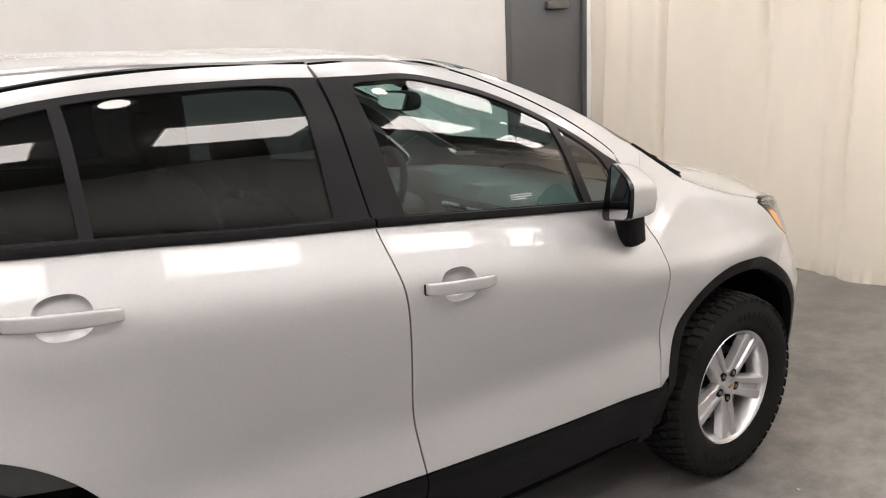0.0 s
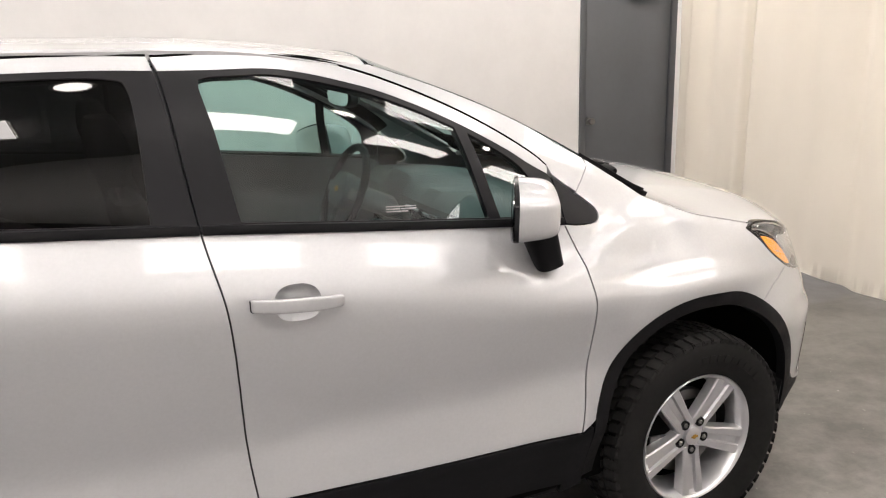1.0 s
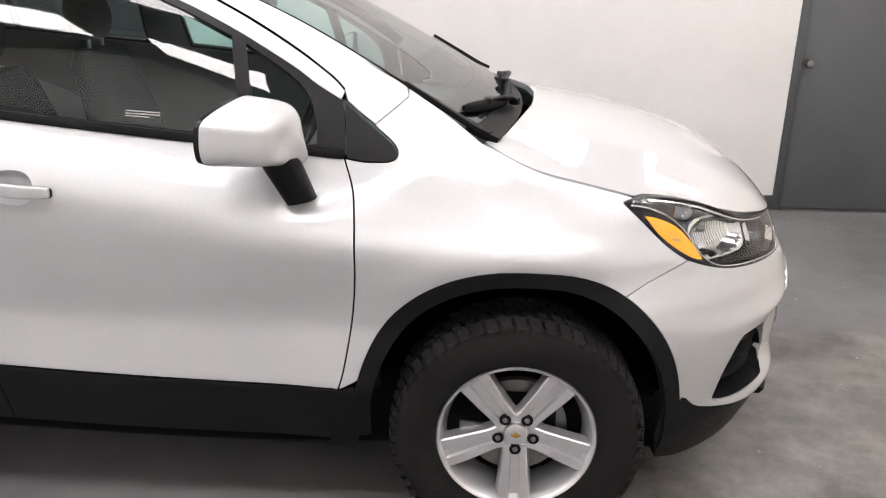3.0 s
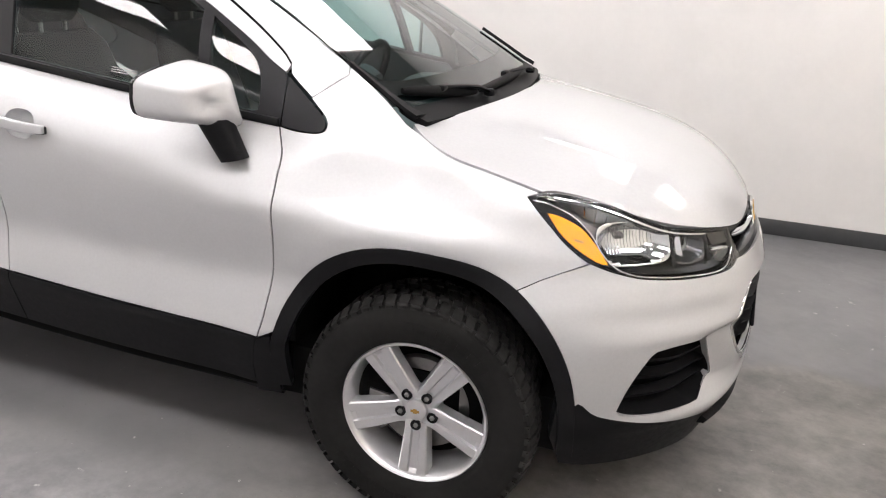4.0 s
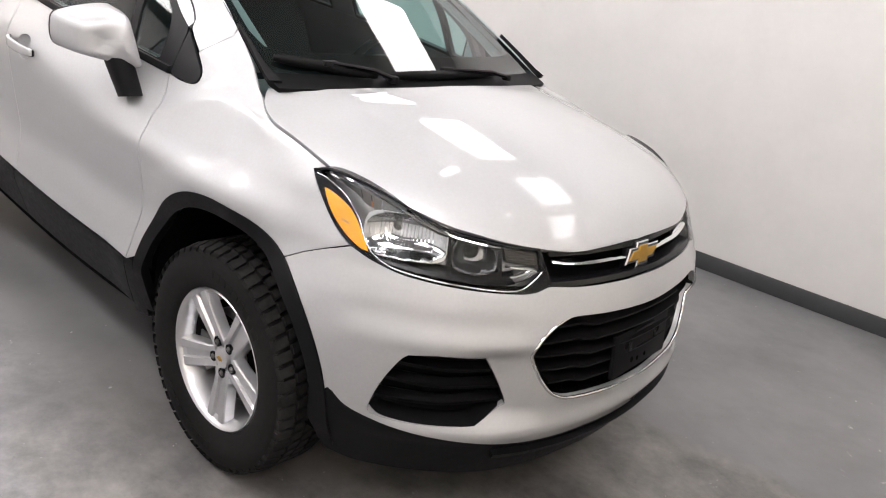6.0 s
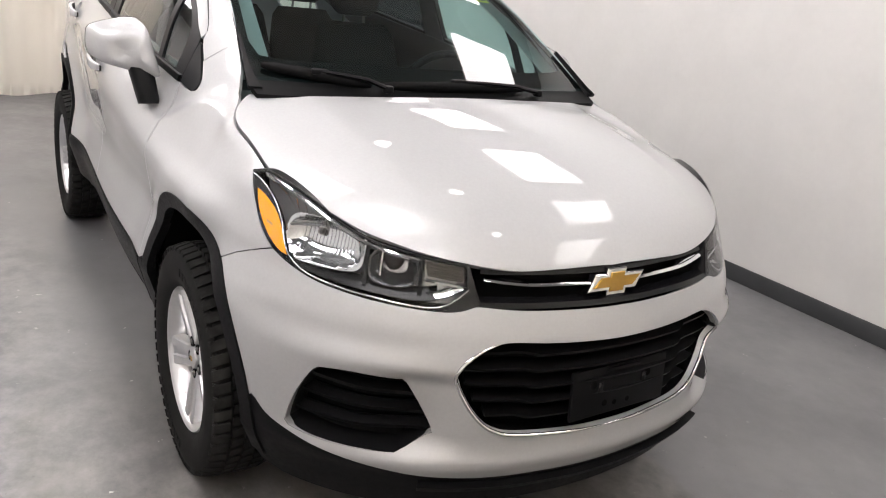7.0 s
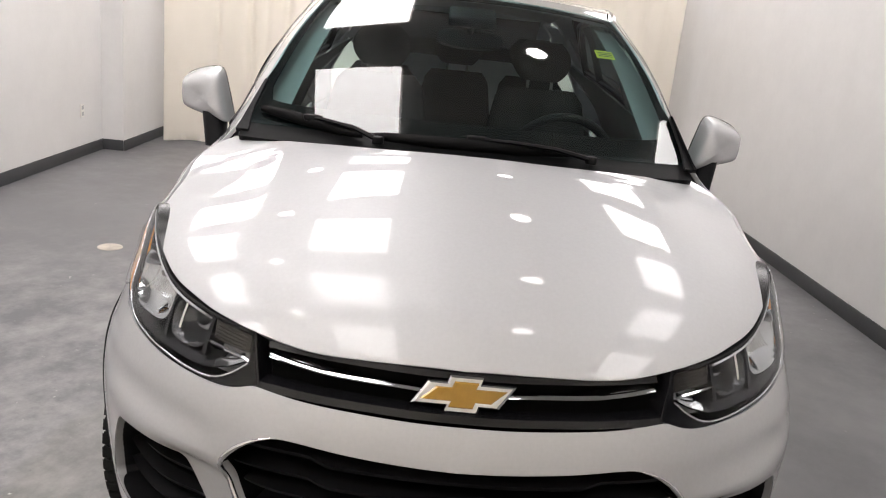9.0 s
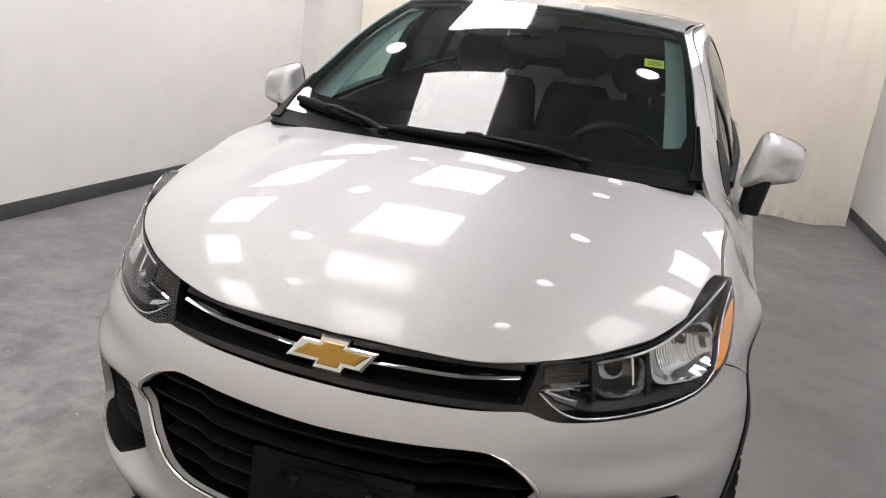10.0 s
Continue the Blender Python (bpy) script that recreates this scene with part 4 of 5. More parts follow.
def by_angle(p):
    x, z = p
    a = 70.0
    for _ in range(12):
        a = math.degrees(math.acos(max(-1, min(1, x / float(nose(a, z))))))
    return (a, z)


def deg_line(pts, step=1.3, **k):
    s = spline([(a * 0.0155, z) for a, z in pts], step * 0.0155, **k)
    return [(a / 0.0155, z) for a, z in s]


n_half = deg_line(UG_LOW) + deg_line(LAMP_LOW)[1:] + [by_angle((0.36, 0.832)), by_angle((0.305, 0.808))]
n_half = n_half + [by_angle(p) for p in arch(0.432, 0.480, 57.2, 10, k=26)] + deg_line(LIP)[1:]
no = n_half + [(-a, z) for a, z in n_half[::-1][1:-1]]
lg = deg_line(LG)
lgo = lg + [(-a, z) for a, z in lg[::-1][1:-1]]
fog = deg_line(FOG, closed=True)
fog_m = [(-a, z) for a, z in fog]
bumper = part("front_bumper", skin(front(), no, (lgo, fog, fog_m), step=0.010, depth=0.02, scale=DEG, flip=True), PAINT, car, "silver front bumper")


# ---- the car's nose ----
def on_front(pts, off):
    f = front(off)
    return [tuple(float(v) for v in f(np.float64(a), np.float64(z))) for a, z in pts]


def tray(outline, depth, mat, parent, name, inset=0.0):
    """A dark pocket behind an opening of the nose."""
    cen = np.array(outline).mean(0)
    rings = []
    for off, s in ((0.001, 1.0), (-depth * 0.5, 0.99), (-depth, 0.94)):
        rings.append(on_front([(cen[0] + (a - cen[0]) * s, cen[1] + (z - cen[1]) * s) for a, z in outline], off))
    bm = loft(rings, caps=False)
    n = len(outline)
    c = bm.verts.new(Vector(on_front([tuple(cen)], -depth)[0]))
    bm.verts.ensure_lookup_table()
    for k in range(n):
        bm.faces.new((bm.verts[2 * n + k], bm.verts[2 * n + (k + 1) % n], c))
    return part(name, shade(bm), mat, parent)


# lower grille with its bright surround and slats
lower = tagged(part("lower_grille", skin(front(-0.075), lgo, step=0.03, depth=0, scale=DEG, flip=True), DARK, car), "black lower grille with a bright surround")
for m in (1, -1):
    arc = deg_line([(m * a, z) for a, z in LG[3:]], 1.0)
    part("chrome_surround", tube(on_front(arc, -0.001), [0.0014 + 0.0038 * min(1.0, i / 6.0, (len(arc) - 1 - i) / 10.0) for i in range(len(arc))], 10), CHROME, lower, "chromed side bracket")
part("grille_wall", loft([on_front(lgo, 0.0), on_front(lgo, -0.075)], caps=False), GLOSS_BLACK, lower)


def lg_width(z):
    pts = [p for p in lg]
    best = 0
    for (a0, z0), (a1, z1) in zip(pts, pts[1:]):
        if (z0 - z) * (z1 - z) <= 0 and z0 != z1:
            best = max(best, a0 + (a1 - a0) * (z - z0) / (z1 - z0))
    return best


for z in (0.517, 0.560, 0.603, 0.646, 0.689):
    w = lg_width(z) - 0.8
    rings = []
    for a in np.linspace(-w, w, 40):
        step = 0.007 * float(smooth(15.5, 19.0, abs(a)))
        back = 0.012 * float(smooth(15.5, 19.0, abs(a)))
        f = [on_front([(a, z + step + dz)], off - back)[0] for dz, off in ((-0.008, -0.050), (-0.005, -0.016), (0.003, -0.012), (0.010, -0.046), (0.008, -0.07), (-0.008, -0.07))]
        rings.append(f)
    part("slat", loft(rings, angle=30), PLATE, lower)

# the empty number plate carrier
plate = tagged(part("plate_carrier", box(0.014, 0.345, 0.135, 0.006), PLATE, car), "empty black number plate carrier with screw holes")
plate.matrix_basis = pose(0.862, 0.04, 0.552, 0, 0, 0) @ pose(0, 0, 0, 0, -6, 3)
for y, z, r in ((-0.10, 0.022, 0.011), (0.10, 0.022, 0.011), (-0.055, -0.035, 0.009), (-0.018, -0.040, 0.007), (0.03, -0.040, 0.007)):
    part("screw_hole", rod(r, 0.004, 16, m=pose(0.006, y, z, 0, 90, 0)), DARK, plate)
part("plate_lip", box(0.010, 0.12, 0.008, 0.002, m=pose(0.010, 0, 0.058)), PLATE, plate)
for y in (-0.075, 0.085):
    part("screw_boss", box(0.006, 0.018, 0.030, 0.003, m=pose(0.007, y, 0.012)), GLOSS_BLACK, plate)

# upper grille: black band between the lamps, bright bar and badge
UG = deg_line([(28.0, 0.888), (20, 0.884), (10, 0.882), (0, 0.881)])
ug_half = UG[::-1] + [(26.4, 0.808)] + deg_line(UG_LOW)[::-1][1:]
ugo = ug_half + [(-a, z) for a, z in ug_half[::-1][1:-1]]
upper_grille = tagged(part("upper_grille", skin(front(-0.045), [(a, z + (0.02 if z > 0.85 else -0.01)) for a, z in ugo], step=0.02, depth=0, scale=DEG, flip=True), DARK, car), "narrow black upper grille between the headlights")
for zc, hh, o in ((0.803, 0.010, -0.004), (0.873, 0.008, -0.010)):
    rings = []
    for a in np.linspace(-26.8, 26.8, 40):
        sag = 0.006 * (a / 26.8) ** 2
        rings.append([on_front([(a, zc + sag + dz)], off)[0] for dz, off in ((-hh, o - 0.03), (-hh * 0.6, o), (hh * 0.6, o - 0.002), (hh, o - 0.03))])
    part("grille_rail", loft(rings, angle=30), GLOSS_BLACK, upper_grille)
BAR = knots((5.0, 7.0, 17.0, 22.0, 26.5), (0.846, 0.847, 0.850, 0.856, 0.864))
FLARE = knots((15.0, 17.0, 19.5, 22.0, 24.5, 26.2), (0.001, 0.002, 0.0050, 0.0068, 0.0055, 0.002))
for m in (1, -1):
    rings = []
    for a in np.linspace(5.4, 26.2, 40):
        zc, w = float(BAR(a)), 0.0028
        rings.append([on_front([(m * a, zc + dz)], off)[0] for dz, off in ((-w * 1.3, -0.024), (-w, -0.006), (w * 0.2, -0.0085), (w, -0.014), (0, -0.03))])
    bar = part("chrome_bar", loft(rings, angle=30), CHROME, upper_grille, "slim chrome bar")
    rings = []
    for a in np.linspace(15.2, 26.0, 24):
        z0, h = float(BAR(a)) + 0.003, float(FLARE(a))
        rings.append([on_front([(m * a, z0 + dz)], off)[0] for dz, off in ((0.0, -0.014), (h * 0.85, -0.022), (h, -0.026), (h * 0.5, -0.034))])
    part("chrome_flare", loft(rings, angle=30), CHROME, bar, "bright flared wedge")

# badge: a plain gold cross shape with a bright rim
badge = tagged(bare("badge", car), "gold cross-shaped badge with a bright rim")
badge.matrix_basis = pose(0.811, 0, 0.832, 0, -14, 0)


def cross(w, h, grow, x0, x1, rim):
    """A slanted cross; bevelled towards the front."""
    k = 0.018
    pts = [(-w, -h * 0.52), (-w * 0.28, -h * 0.52), (-w * 0.28 - k * 0.25, -h), (w * 0.28 - k * 0.25, -h), (w * 0.28, -h * 0.52), (w - k * 1.6, -h * 0.52), (w, h * 0.52), (w * 0.28, h * 0.52), (w * 0.28 + k * 0.25, h), (-w * 0.28 + k * 0.25, h), (-w * 0.28, h * 0.52), (-w + k * 1.6, h * 0.52)]
    pts = [(y + math.copysign(grow, y), z + math.copysign(grow, z)) for y, z in pts]
    rings = [[(x0, y, z) for y, z in pts], [(x1 - 0.003, y, z) for y, z in pts], [(x1, y * (1 - rim), z * (1 - rim * 1.6)) for y, z in pts]]
    return loft(rings, angle=20)


part("badge_back", cross(0.090, 0.029, 0.0080, -0.012, 0.006, 0.01), GLOSS_BLACK, badge, "black backing edge")
part("badge_rim", cross(0.090, 0.029, 0.0062, -0.012, 0.013, 0.07), CHROME, badge, "bright metal rim")
part("badge_face", cross(0.081, 0.0245, 0.0, -0.01, 0.0165, 0.06), GOLD, badge, "gold face")

# fog pockets
for m in (1, -1):
    o = [(m * a, z) for a, z in fog]
    pocket = tray(o, 0.07, TRIM, car, "fog_pocket")
    tagged(pocket, "black louvred fog lamp pocket in the bumper")
    for zc in (0.470, 0.522, 0.574):
        rings = []
        lo_a = min(a for a, z in fog if abs(z - zc) < 0.03) + 0.6
        hi_a = max(a for a, z in fog if abs(z - zc) < 0.03) - 0.6
        for t in np.linspace(0, 1, 16):
            a = m * (lo_a + (hi_a - lo_a) * t)
            d = 0.02 * t
            z = zc + 0.012 * (t - 0.5) * (1 if zc > 0.5 else -0.3)
            rings.append([on_front([(a, z + dz)], off - d)[0] for dz, off in ((-0.008, -0.024), (0.006, -0.016), (0.016, -0.045), (0.006, -0.068), (-0.010, -0.066))])
        part("louvre", loft(rings, angle=25), TRIM, pocket)

# black valance under the bumper
vl = deg_line(LIP[1:])
v_half = [(a, z - 0.003) for a, z in vl[::-1]] + [(62.6, 0.486), (65.5, 0.47), (66.0, 0.36), (63, 0.25)] + [(a, 0.235) for a in np.linspace(58, 0, 30)]
vo = v_half + [(-a, z) for a, z in v_half[::-1][1:-1]]
valance = part("valance", skin(front(-0.004), vo, step=0.02, depth=0.05, scale=DEG, flip=True), TRIM, car, "matt black lower valance")
rings = []
for a in np.linspace(-33, 33, 40):
    zc = 0.318 + 0.012 * (abs(a) / 33) ** 2
    rings.append([on_front([(a, zc + dz)], off)[0] for dz, off in ((-0.02, -0.01), (-0.012, 0.016), (0.006, 0.020), (0.012, -0.01))])
part("valance_rib", loft(rings, angle=30), TRIM, valance)

# ---- headlights ----
LAMP_TOP = [(72.4, 0.9945), (70.2, 1.003), (67.6, 1.007), (62, 0.997), (56, 0.977), (50, 0.946), (46, 0.927), (42, 0.916), (36, 0.905), (28.8, 0.895)]
LAMP_BACK = [(61.3, 0.855), (63.4, 0.875), (66.2, 0.906), (69.6, 0.953), (72.4, 0.9945)]
LAMP_CHROME = [(71.2, 0.988), (68.4, 0.982), (64.2, 0.958), (61.0, 0.920), (59.2, 0.880), (57.2, 0.847), (53.9, 0.824), (48, 0.811), (42.7, 0.805), (37.7, 0.800), (33.4, 0.801), (30.8, 0.816), (28.6, 0.842)]
lamp = deg_line(LAMP_TOP, 1.0) + deg_line(LAMP_LOW, 1.0) + deg_line(LAMP_BACK, 1.0)[1:-1]


def lamp_band(name, top, low, o0, o1, mat, parent, label="", m=1):
    """A strip of the lamp between two lines of angle and height."""
    rings = []
    for (a, z), (a2, z2) in zip(top, low):
        rings.append([on_front([(m * a, z)], o0)[0], on_front([(m * a2, z2)], o1)[0]])
    bm = loft(rings, closed=False)
    bmesh.ops.solidify(bm, geom=bm.faces[:], thickness=0.004)
    return part(name, shade(bm), mat, parent, label)


def dish(ca, cz, ra, rz, o, depth, power=3.2):
    """A hollow in the lamp: its outline and its surface over angle and height."""
    line = [(ca + ra * c, cz + rz * q) for c, q in squircle(1, 1, power, 44)]

    def at(a, z):
        rho = np.clip((np.abs((a - ca) / ra) ** 2.4 + np.abs((z - cz) / rz) ** 2.4), 0, 1)
        r = nose(a, z) + o - depth * (1 - rho ** 1.3)
        return (r * np.cos(np.radians(a)), -r * np.sin(np.radians(a)), z)
    return line, at


for m in (1, -1):
    mir = m < 0
    o = [(m * a, z) for a, z in lamp]
    light = tagged(bare("headlight", car), "clear headlight with an amber side marker and bright reflectors")
    opt = dict(scale=DEG, flip=True, mirror=mir)
    part("lens", skin(front(0.001), lamp, step=0.025, depth=0, **opt), CLEAR, light, "clear lens")
    strip = deg_line(LAMP_CHROME, 0.8)
    inner = [(a, z - 0.003) for a, z in strip] + [(28.9, 0.884)] + [(a, z - 0.0045) for a, z in deg_line(LAMP_TOP[1:], 1.0)[::-1][1:]]
    part("bezel", skin(front(-0.0035), lamp, (inner,), step=0.010, depth=0.012, **opt), GLOSS_BLACK, light, "black lens rim")
    part("housing", skin(front(-0.055), lamp, step=0.02, depth=0, **opt), GREY_LENS, light, "grey lamp housing")
    part("housing_wall", loft([on_front(o, -0.006), on_front(o, -0.06)], caps=False), GLOSS_BLACK, light)
    ao = deg_line([(68.7, 0.963), (66.2, 0.955), (63.0, 0.935), (60.8, 0.907), (59.2, 0.876), (58.3, 0.853), (60.0, 0.859), (63.3, 0.887), (66.4, 0.922)], 0.7, closed=True, sharp=(0, 5))
    marker = part("marker", skin(front(-0.0015), ao, step=0.010, depth=0.02, **opt), AMBER, light, "amber side marker")
    part("marker_reflector", skin(front(-0.0005), dense([(62.4, 0.906), (64.2, 0.912), (64.0, 0.906), (62.2, 0.900)], 1), step=0.01, depth=0, **opt), GOLD, marker)
    # the bright line that runs round the marker, along the foot and ends in a hook
    part("chrome_strip", tube(on_front([(m * a, z) for a, z in strip], -0.0025), 0.0021, 10), CHROME, light, "chrome line round the lamp's foot")
    hook = deg_line([(28.9, 0.843), (30.8, 0.850), (35.3, 0.857)], 0.6)
    lamp_band("chrome_hook", hook, [(a + 0.1, z - 0.006) for a, z in hook], -0.006, -0.012, CHROME, light, "chrome hook", m)
    wedge = deg_line([(29.4, 0.841), (31.4, 0.827), (33.5, 0.818)], 0.6)
    lamp_band("hook_wedge", wedge, [(a + 0.9, z + 0.009) for a, z in wedge], -0.007, -0.022, CHROME, light, "bright wedge inside the hook", m)
    # main and second chambers
    line, fn = dish(52.6, 0.894, 7.3, 0.050, -0.012, 0.042, 4.5)
    main = part("main_reflector", skin(fn, line, step=0.006, depth=0.012, **opt), REFLECTOR, light, "bright fluted main reflector")
    for k in range(15):
        a = 47.8 + k * 0.68
        part("reflector_rib", tube([[float(q) * (1 if i != 1 else m) for i, q in enumerate(fn(np.float64(a), np.float64(z)))] for z in np.linspace(0.864, 0.927, 8)], 0.0013, 6), REFLECTOR, main)
    bp = Vector([float(q) * (1 if i != 1 else m) for i, q in enumerate(fn(np.float64(54.4), np.float64(0.898)))])
    bulb = part("bulb", lathe([(0.0, 0.030), (0.006, 0.028), (0.009, 0.022), (0.010, 0.0)], 20, "z"), STEEL, light, "capped lamp bulb")
    bulb.matrix_basis = Matrix.Translation(bp) @ Vector((1.0, -m * 0.6, 0.05)).to_track_quat("Z", "Y").to_matrix().to_4x4()
    line, fn = dish(40.6, 0.867, 3.9, 0.038, -0.016, 0.045)
    second = part("second_reflector", skin(fn, line, step=0.006, depth=0.012, **opt), SMOKED, light, "dark smoked reflector")
    eye_ = Vector(on_front([(m * 40.6, 0.862)], -0.046)[0])
    lens_ = part("inner_lens", lathe([(0.0, 0.013), (0.010, 0.0115), (0.018, 0.007), (0.022, 0.0), (0.024, -0.004)], 32, "z"), GLOSS_BLACK, second, "dark domed inner lens")
    lens_.matrix_basis = Matrix.Translation(eye_) @ Vector((0.78, -m * 0.62, 0.05)).to_track_quat("Z", "Y").to_matrix().to_4x4()
    facet = [(42.6, z) for z in np.linspace(0.905, 0.850, 8)]
    lamp_band("chrome_facet", facet, [(a + 0.7, z + 0.004) for a, z in facet], -0.016, -0.028, CHROME, light, "narrow chrome facet", m)
    cell = dense([(29.6, 0.884), (35.6, 0.893), (35.0, 0.864), (29.4, 0.855)], 1.2)
    ind = part("indicator", skin(front(-0.012), cell, step=0.012, depth=0.02, **opt), INDICATOR, light, "ribbed clear indicator cell")
    for k in range(5):
        z0 = 0.858 + k * 0.0055
        part("indicator_rib", tube(on_front([(m * a, z0 + (a - 29.5) * 0.0016) for a in np.linspace(29.9, 34.9, 8)], -0.010), 0.0012, 6), INDICATOR, ind)
    # dividers, brows and the dark floor of the lamp
    for a0 in (44.9, 36.2):
        part("divider", loft([[on_front([(m * (a0 + q), z)], off)[0] for q, off in ((-0.5, -0.054), (-0.32, -0.012), (0.32, -0.012), (0.5, -0.054))] for z in np.linspace(0.826, 0.914 if a0 > 40 else 0.896, 8)]), GLOSS_BLACK, light)
    floor_top = deg_line([(57.0, 0.857), (52, 0.846), (44, 0.836), (37, 0.832), (33.5, 0.838)], 0.8)
    lamp_band("lamp_floor", floor_top, [(a, z - 0.022) for a, z in floor_top], -0.035, -0.008, GLOSS_BLACK, light, "black lamp floor", m)
    top2 = deg_line([(67.5, 0.999), (62, 0.988), (56, 0.966), (50, 0.936), (46, 0.918), (42, 0.907), (36.5, 0.897)], 0.8)
    lamp_band("chrome_brow", top2, [(a - 0.1, z - 0.003) for a, z in top2], -0.006, -0.010, CHROME, light, "bright upper brow", m)
    top3 = [(a - 0.2, z - 0.0055) for a, z in top2 if a < 59]
    lamp_band("dark_brow", top3, [(a - 0.6, z - 0.012) for a, z in top3], -0.012, -0.034, SMOKED, light, "smoked inner brow", m)
    # fluted plate that rises from the main chamber to the lamp's rear corner
    plate_top = deg_line([(68.6, 0.993), (64, 0.985), (59, 0.970), (54, 0.951), (50.5, 0.936)], 0.8)
    plate_low = deg_line([(67.4, 0.978), (63.4, 0.962), (60.2, 0.940), (56, 0.934), (51.5, 0.929)], 0.8)
    n_ = min(len(plate_top), len(plate_low))
    plate_low = [plate_low[round(i * (len(plate_low) - 1) / (n_ - 1))] for i in range(n_)]
    plate_top = [plate_top[round(i * (len(plate_top) - 1) / (n_ - 1))] for i in range(n_)]
    fluted = lamp_band("fluted_plate", plate_top, plate_low, -0.014, -0.040, GREY_LENS, light, "grey fluted trim plate", m)
    for k in range(1, 8):
        t = k / 8
        i0 = int(t * (n_ - 1))
        (a0, z0), (a1, z1) = plate_top[i0], plate_low[min(n_ - 1, i0 + 1)]
        part("flute", tube([on_front([(m * a0, z0 - 0.002)], -0.013)[0], on_front([(m * (a0 + a1) / 2, (z0 + z1) / 2)], -0.024)[0], on_front([(m * a1, z1)], -0.037)[0]], 0.0018, 6), CHROME, fluted)

# ---- door handles ----
def handle(x, z, tilt, parents):
    """A flat squared grip over its recess, with a dark strip for the shade beneath it."""
    for m, p in zip((1, -1), parents):
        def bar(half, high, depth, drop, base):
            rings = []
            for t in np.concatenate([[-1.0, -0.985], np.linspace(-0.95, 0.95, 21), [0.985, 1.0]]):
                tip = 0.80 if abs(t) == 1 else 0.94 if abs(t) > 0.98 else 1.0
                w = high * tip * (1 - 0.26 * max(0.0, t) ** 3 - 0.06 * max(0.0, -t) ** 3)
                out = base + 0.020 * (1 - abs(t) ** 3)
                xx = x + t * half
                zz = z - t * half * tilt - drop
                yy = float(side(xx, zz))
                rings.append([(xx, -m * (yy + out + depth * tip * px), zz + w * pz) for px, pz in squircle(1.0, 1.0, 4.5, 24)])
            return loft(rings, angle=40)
        h = part("door_handle", bar(0.108, 0.0165, 0.008, 0.0, 0.013), PAINT, p, "silver squared pull handle")
        # near-black strip set slightly lower, drawn for the grip's shade on the door
        part("handle_gasket", bar(0.1095, 0.0165, 0.004, 0.0022, 0.006), TRIM, h, "thin dark strip for the shade under the grip")


def cup(cx, cz, parents):
    """The dished hand recess behind a grip."""
    def at(x, z):
        rho = np.clip(np.abs((x - cx) / 0.056) ** 2.5 + np.abs((z - cz) / 0.043) ** 2.5, 0, 1)
        return (x, -(side(x, z) - 0.026 * (1 - rho ** 1.6)), z)
    both("handle_cup", at, cup_line(cx, cz), PAINT, parents, "dished recess behind the handle", step=0.006, depth=0)


for (cx, cz), ps in zip(CUPS, (front_doors, rear_doors)):
    cup(cx, cz, ps)
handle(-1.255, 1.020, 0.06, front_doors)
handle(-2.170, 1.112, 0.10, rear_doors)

# ---- wipers, scuttle ----
sc_o = [(-0.075, v) for v in np.linspace(-0.97, 0.97, 30)] + [(u, 0.985) for u in (-0.03, 0.005)] + [(0.018, v) for v in np.linspace(0.98, -0.98, 30)] + [(u, -0.985) for u in (0.005, -0.03)]
for m in (1, -1):
    corner = spline([(-0.045, 0.945 * m), (0.02, 0.966 * m), (0.09, 0.978 * m), (0.22, 0.988 * m)], 0.02) + [(u, 1.0 * m) for u in (0.22, 0.15, 0.08, 0.0, -0.045)]
    part("cowl_corner", skin(screen(0.006), corner, step=0.02, depth=0.012, scale=SC, flip=m < 0), TRIM, car, "black plastic cowl corner")
scuttle = part("scuttle", skin(screen(-0.001), sc_o, step=0.03, depth=0.02, scale=SC), PLATE, car, "black plastic scuttle under the windscreen")


def wiper(v0, u0, v1, u1, vp, up, vc, uc):
    """A wiper at the foot of the windscreen: blade from (u0, v0) to (u1, v1), arm from its pivot (up, vp) to the clip (uc, vc)."""
    w = tagged(bare("wiper", car), "black windscreen wiper at rest")

    def at(u, v, d=0.0):
        return Vector([float(q) for q in screen(0.014 + d)(np.float64(u), np.float64(v))])
    ts = np.linspace(0, 1, 18)
    blade = [at(u0 + (u1 - u0) * t, v0 + (v1 - v0) * t) for t in ts]
    part("blade", tube(blade, [0.006 + 0.006 * math.sin(math.pi * t) ** 0.5 for t in ts], 8, flat=1.4), PLATE, w)
    part("arm", tube([at(up, vp, 0.006), at((2 * up + uc) / 3, (2 * vp + vc) / 3, 0.022), at((up + 2 * uc) / 3, (vp + 2 * vc) / 3, 0.020), at(uc, vc, 0.012)], [0.013, 0.011, 0.009, 0.008], 8, flat=0.6), PLATE, w)
    part("blade_clip", box(0.022, 0.055, 0.018, 0.006, m=Matrix.Translation(at(uc, vc, 0.010))), TRIM, w)
    part("arm_cap", rod(0.017, 0.022, 16, bevel=0.005, m=Matrix.Translation(at(up, vp, 0.004))), TRIM, w)


wiper(0.93, 0.056, 0.45, -0.016, 0.38, -0.040, 0.68, 0.026)
wiper(0.41, -0.014, -0.46, -0.004, -0.52, -0.036, -0.03, 0.008)


# ---- wheels ----
TYRE_R, RIM_R = 0.350, 0.219


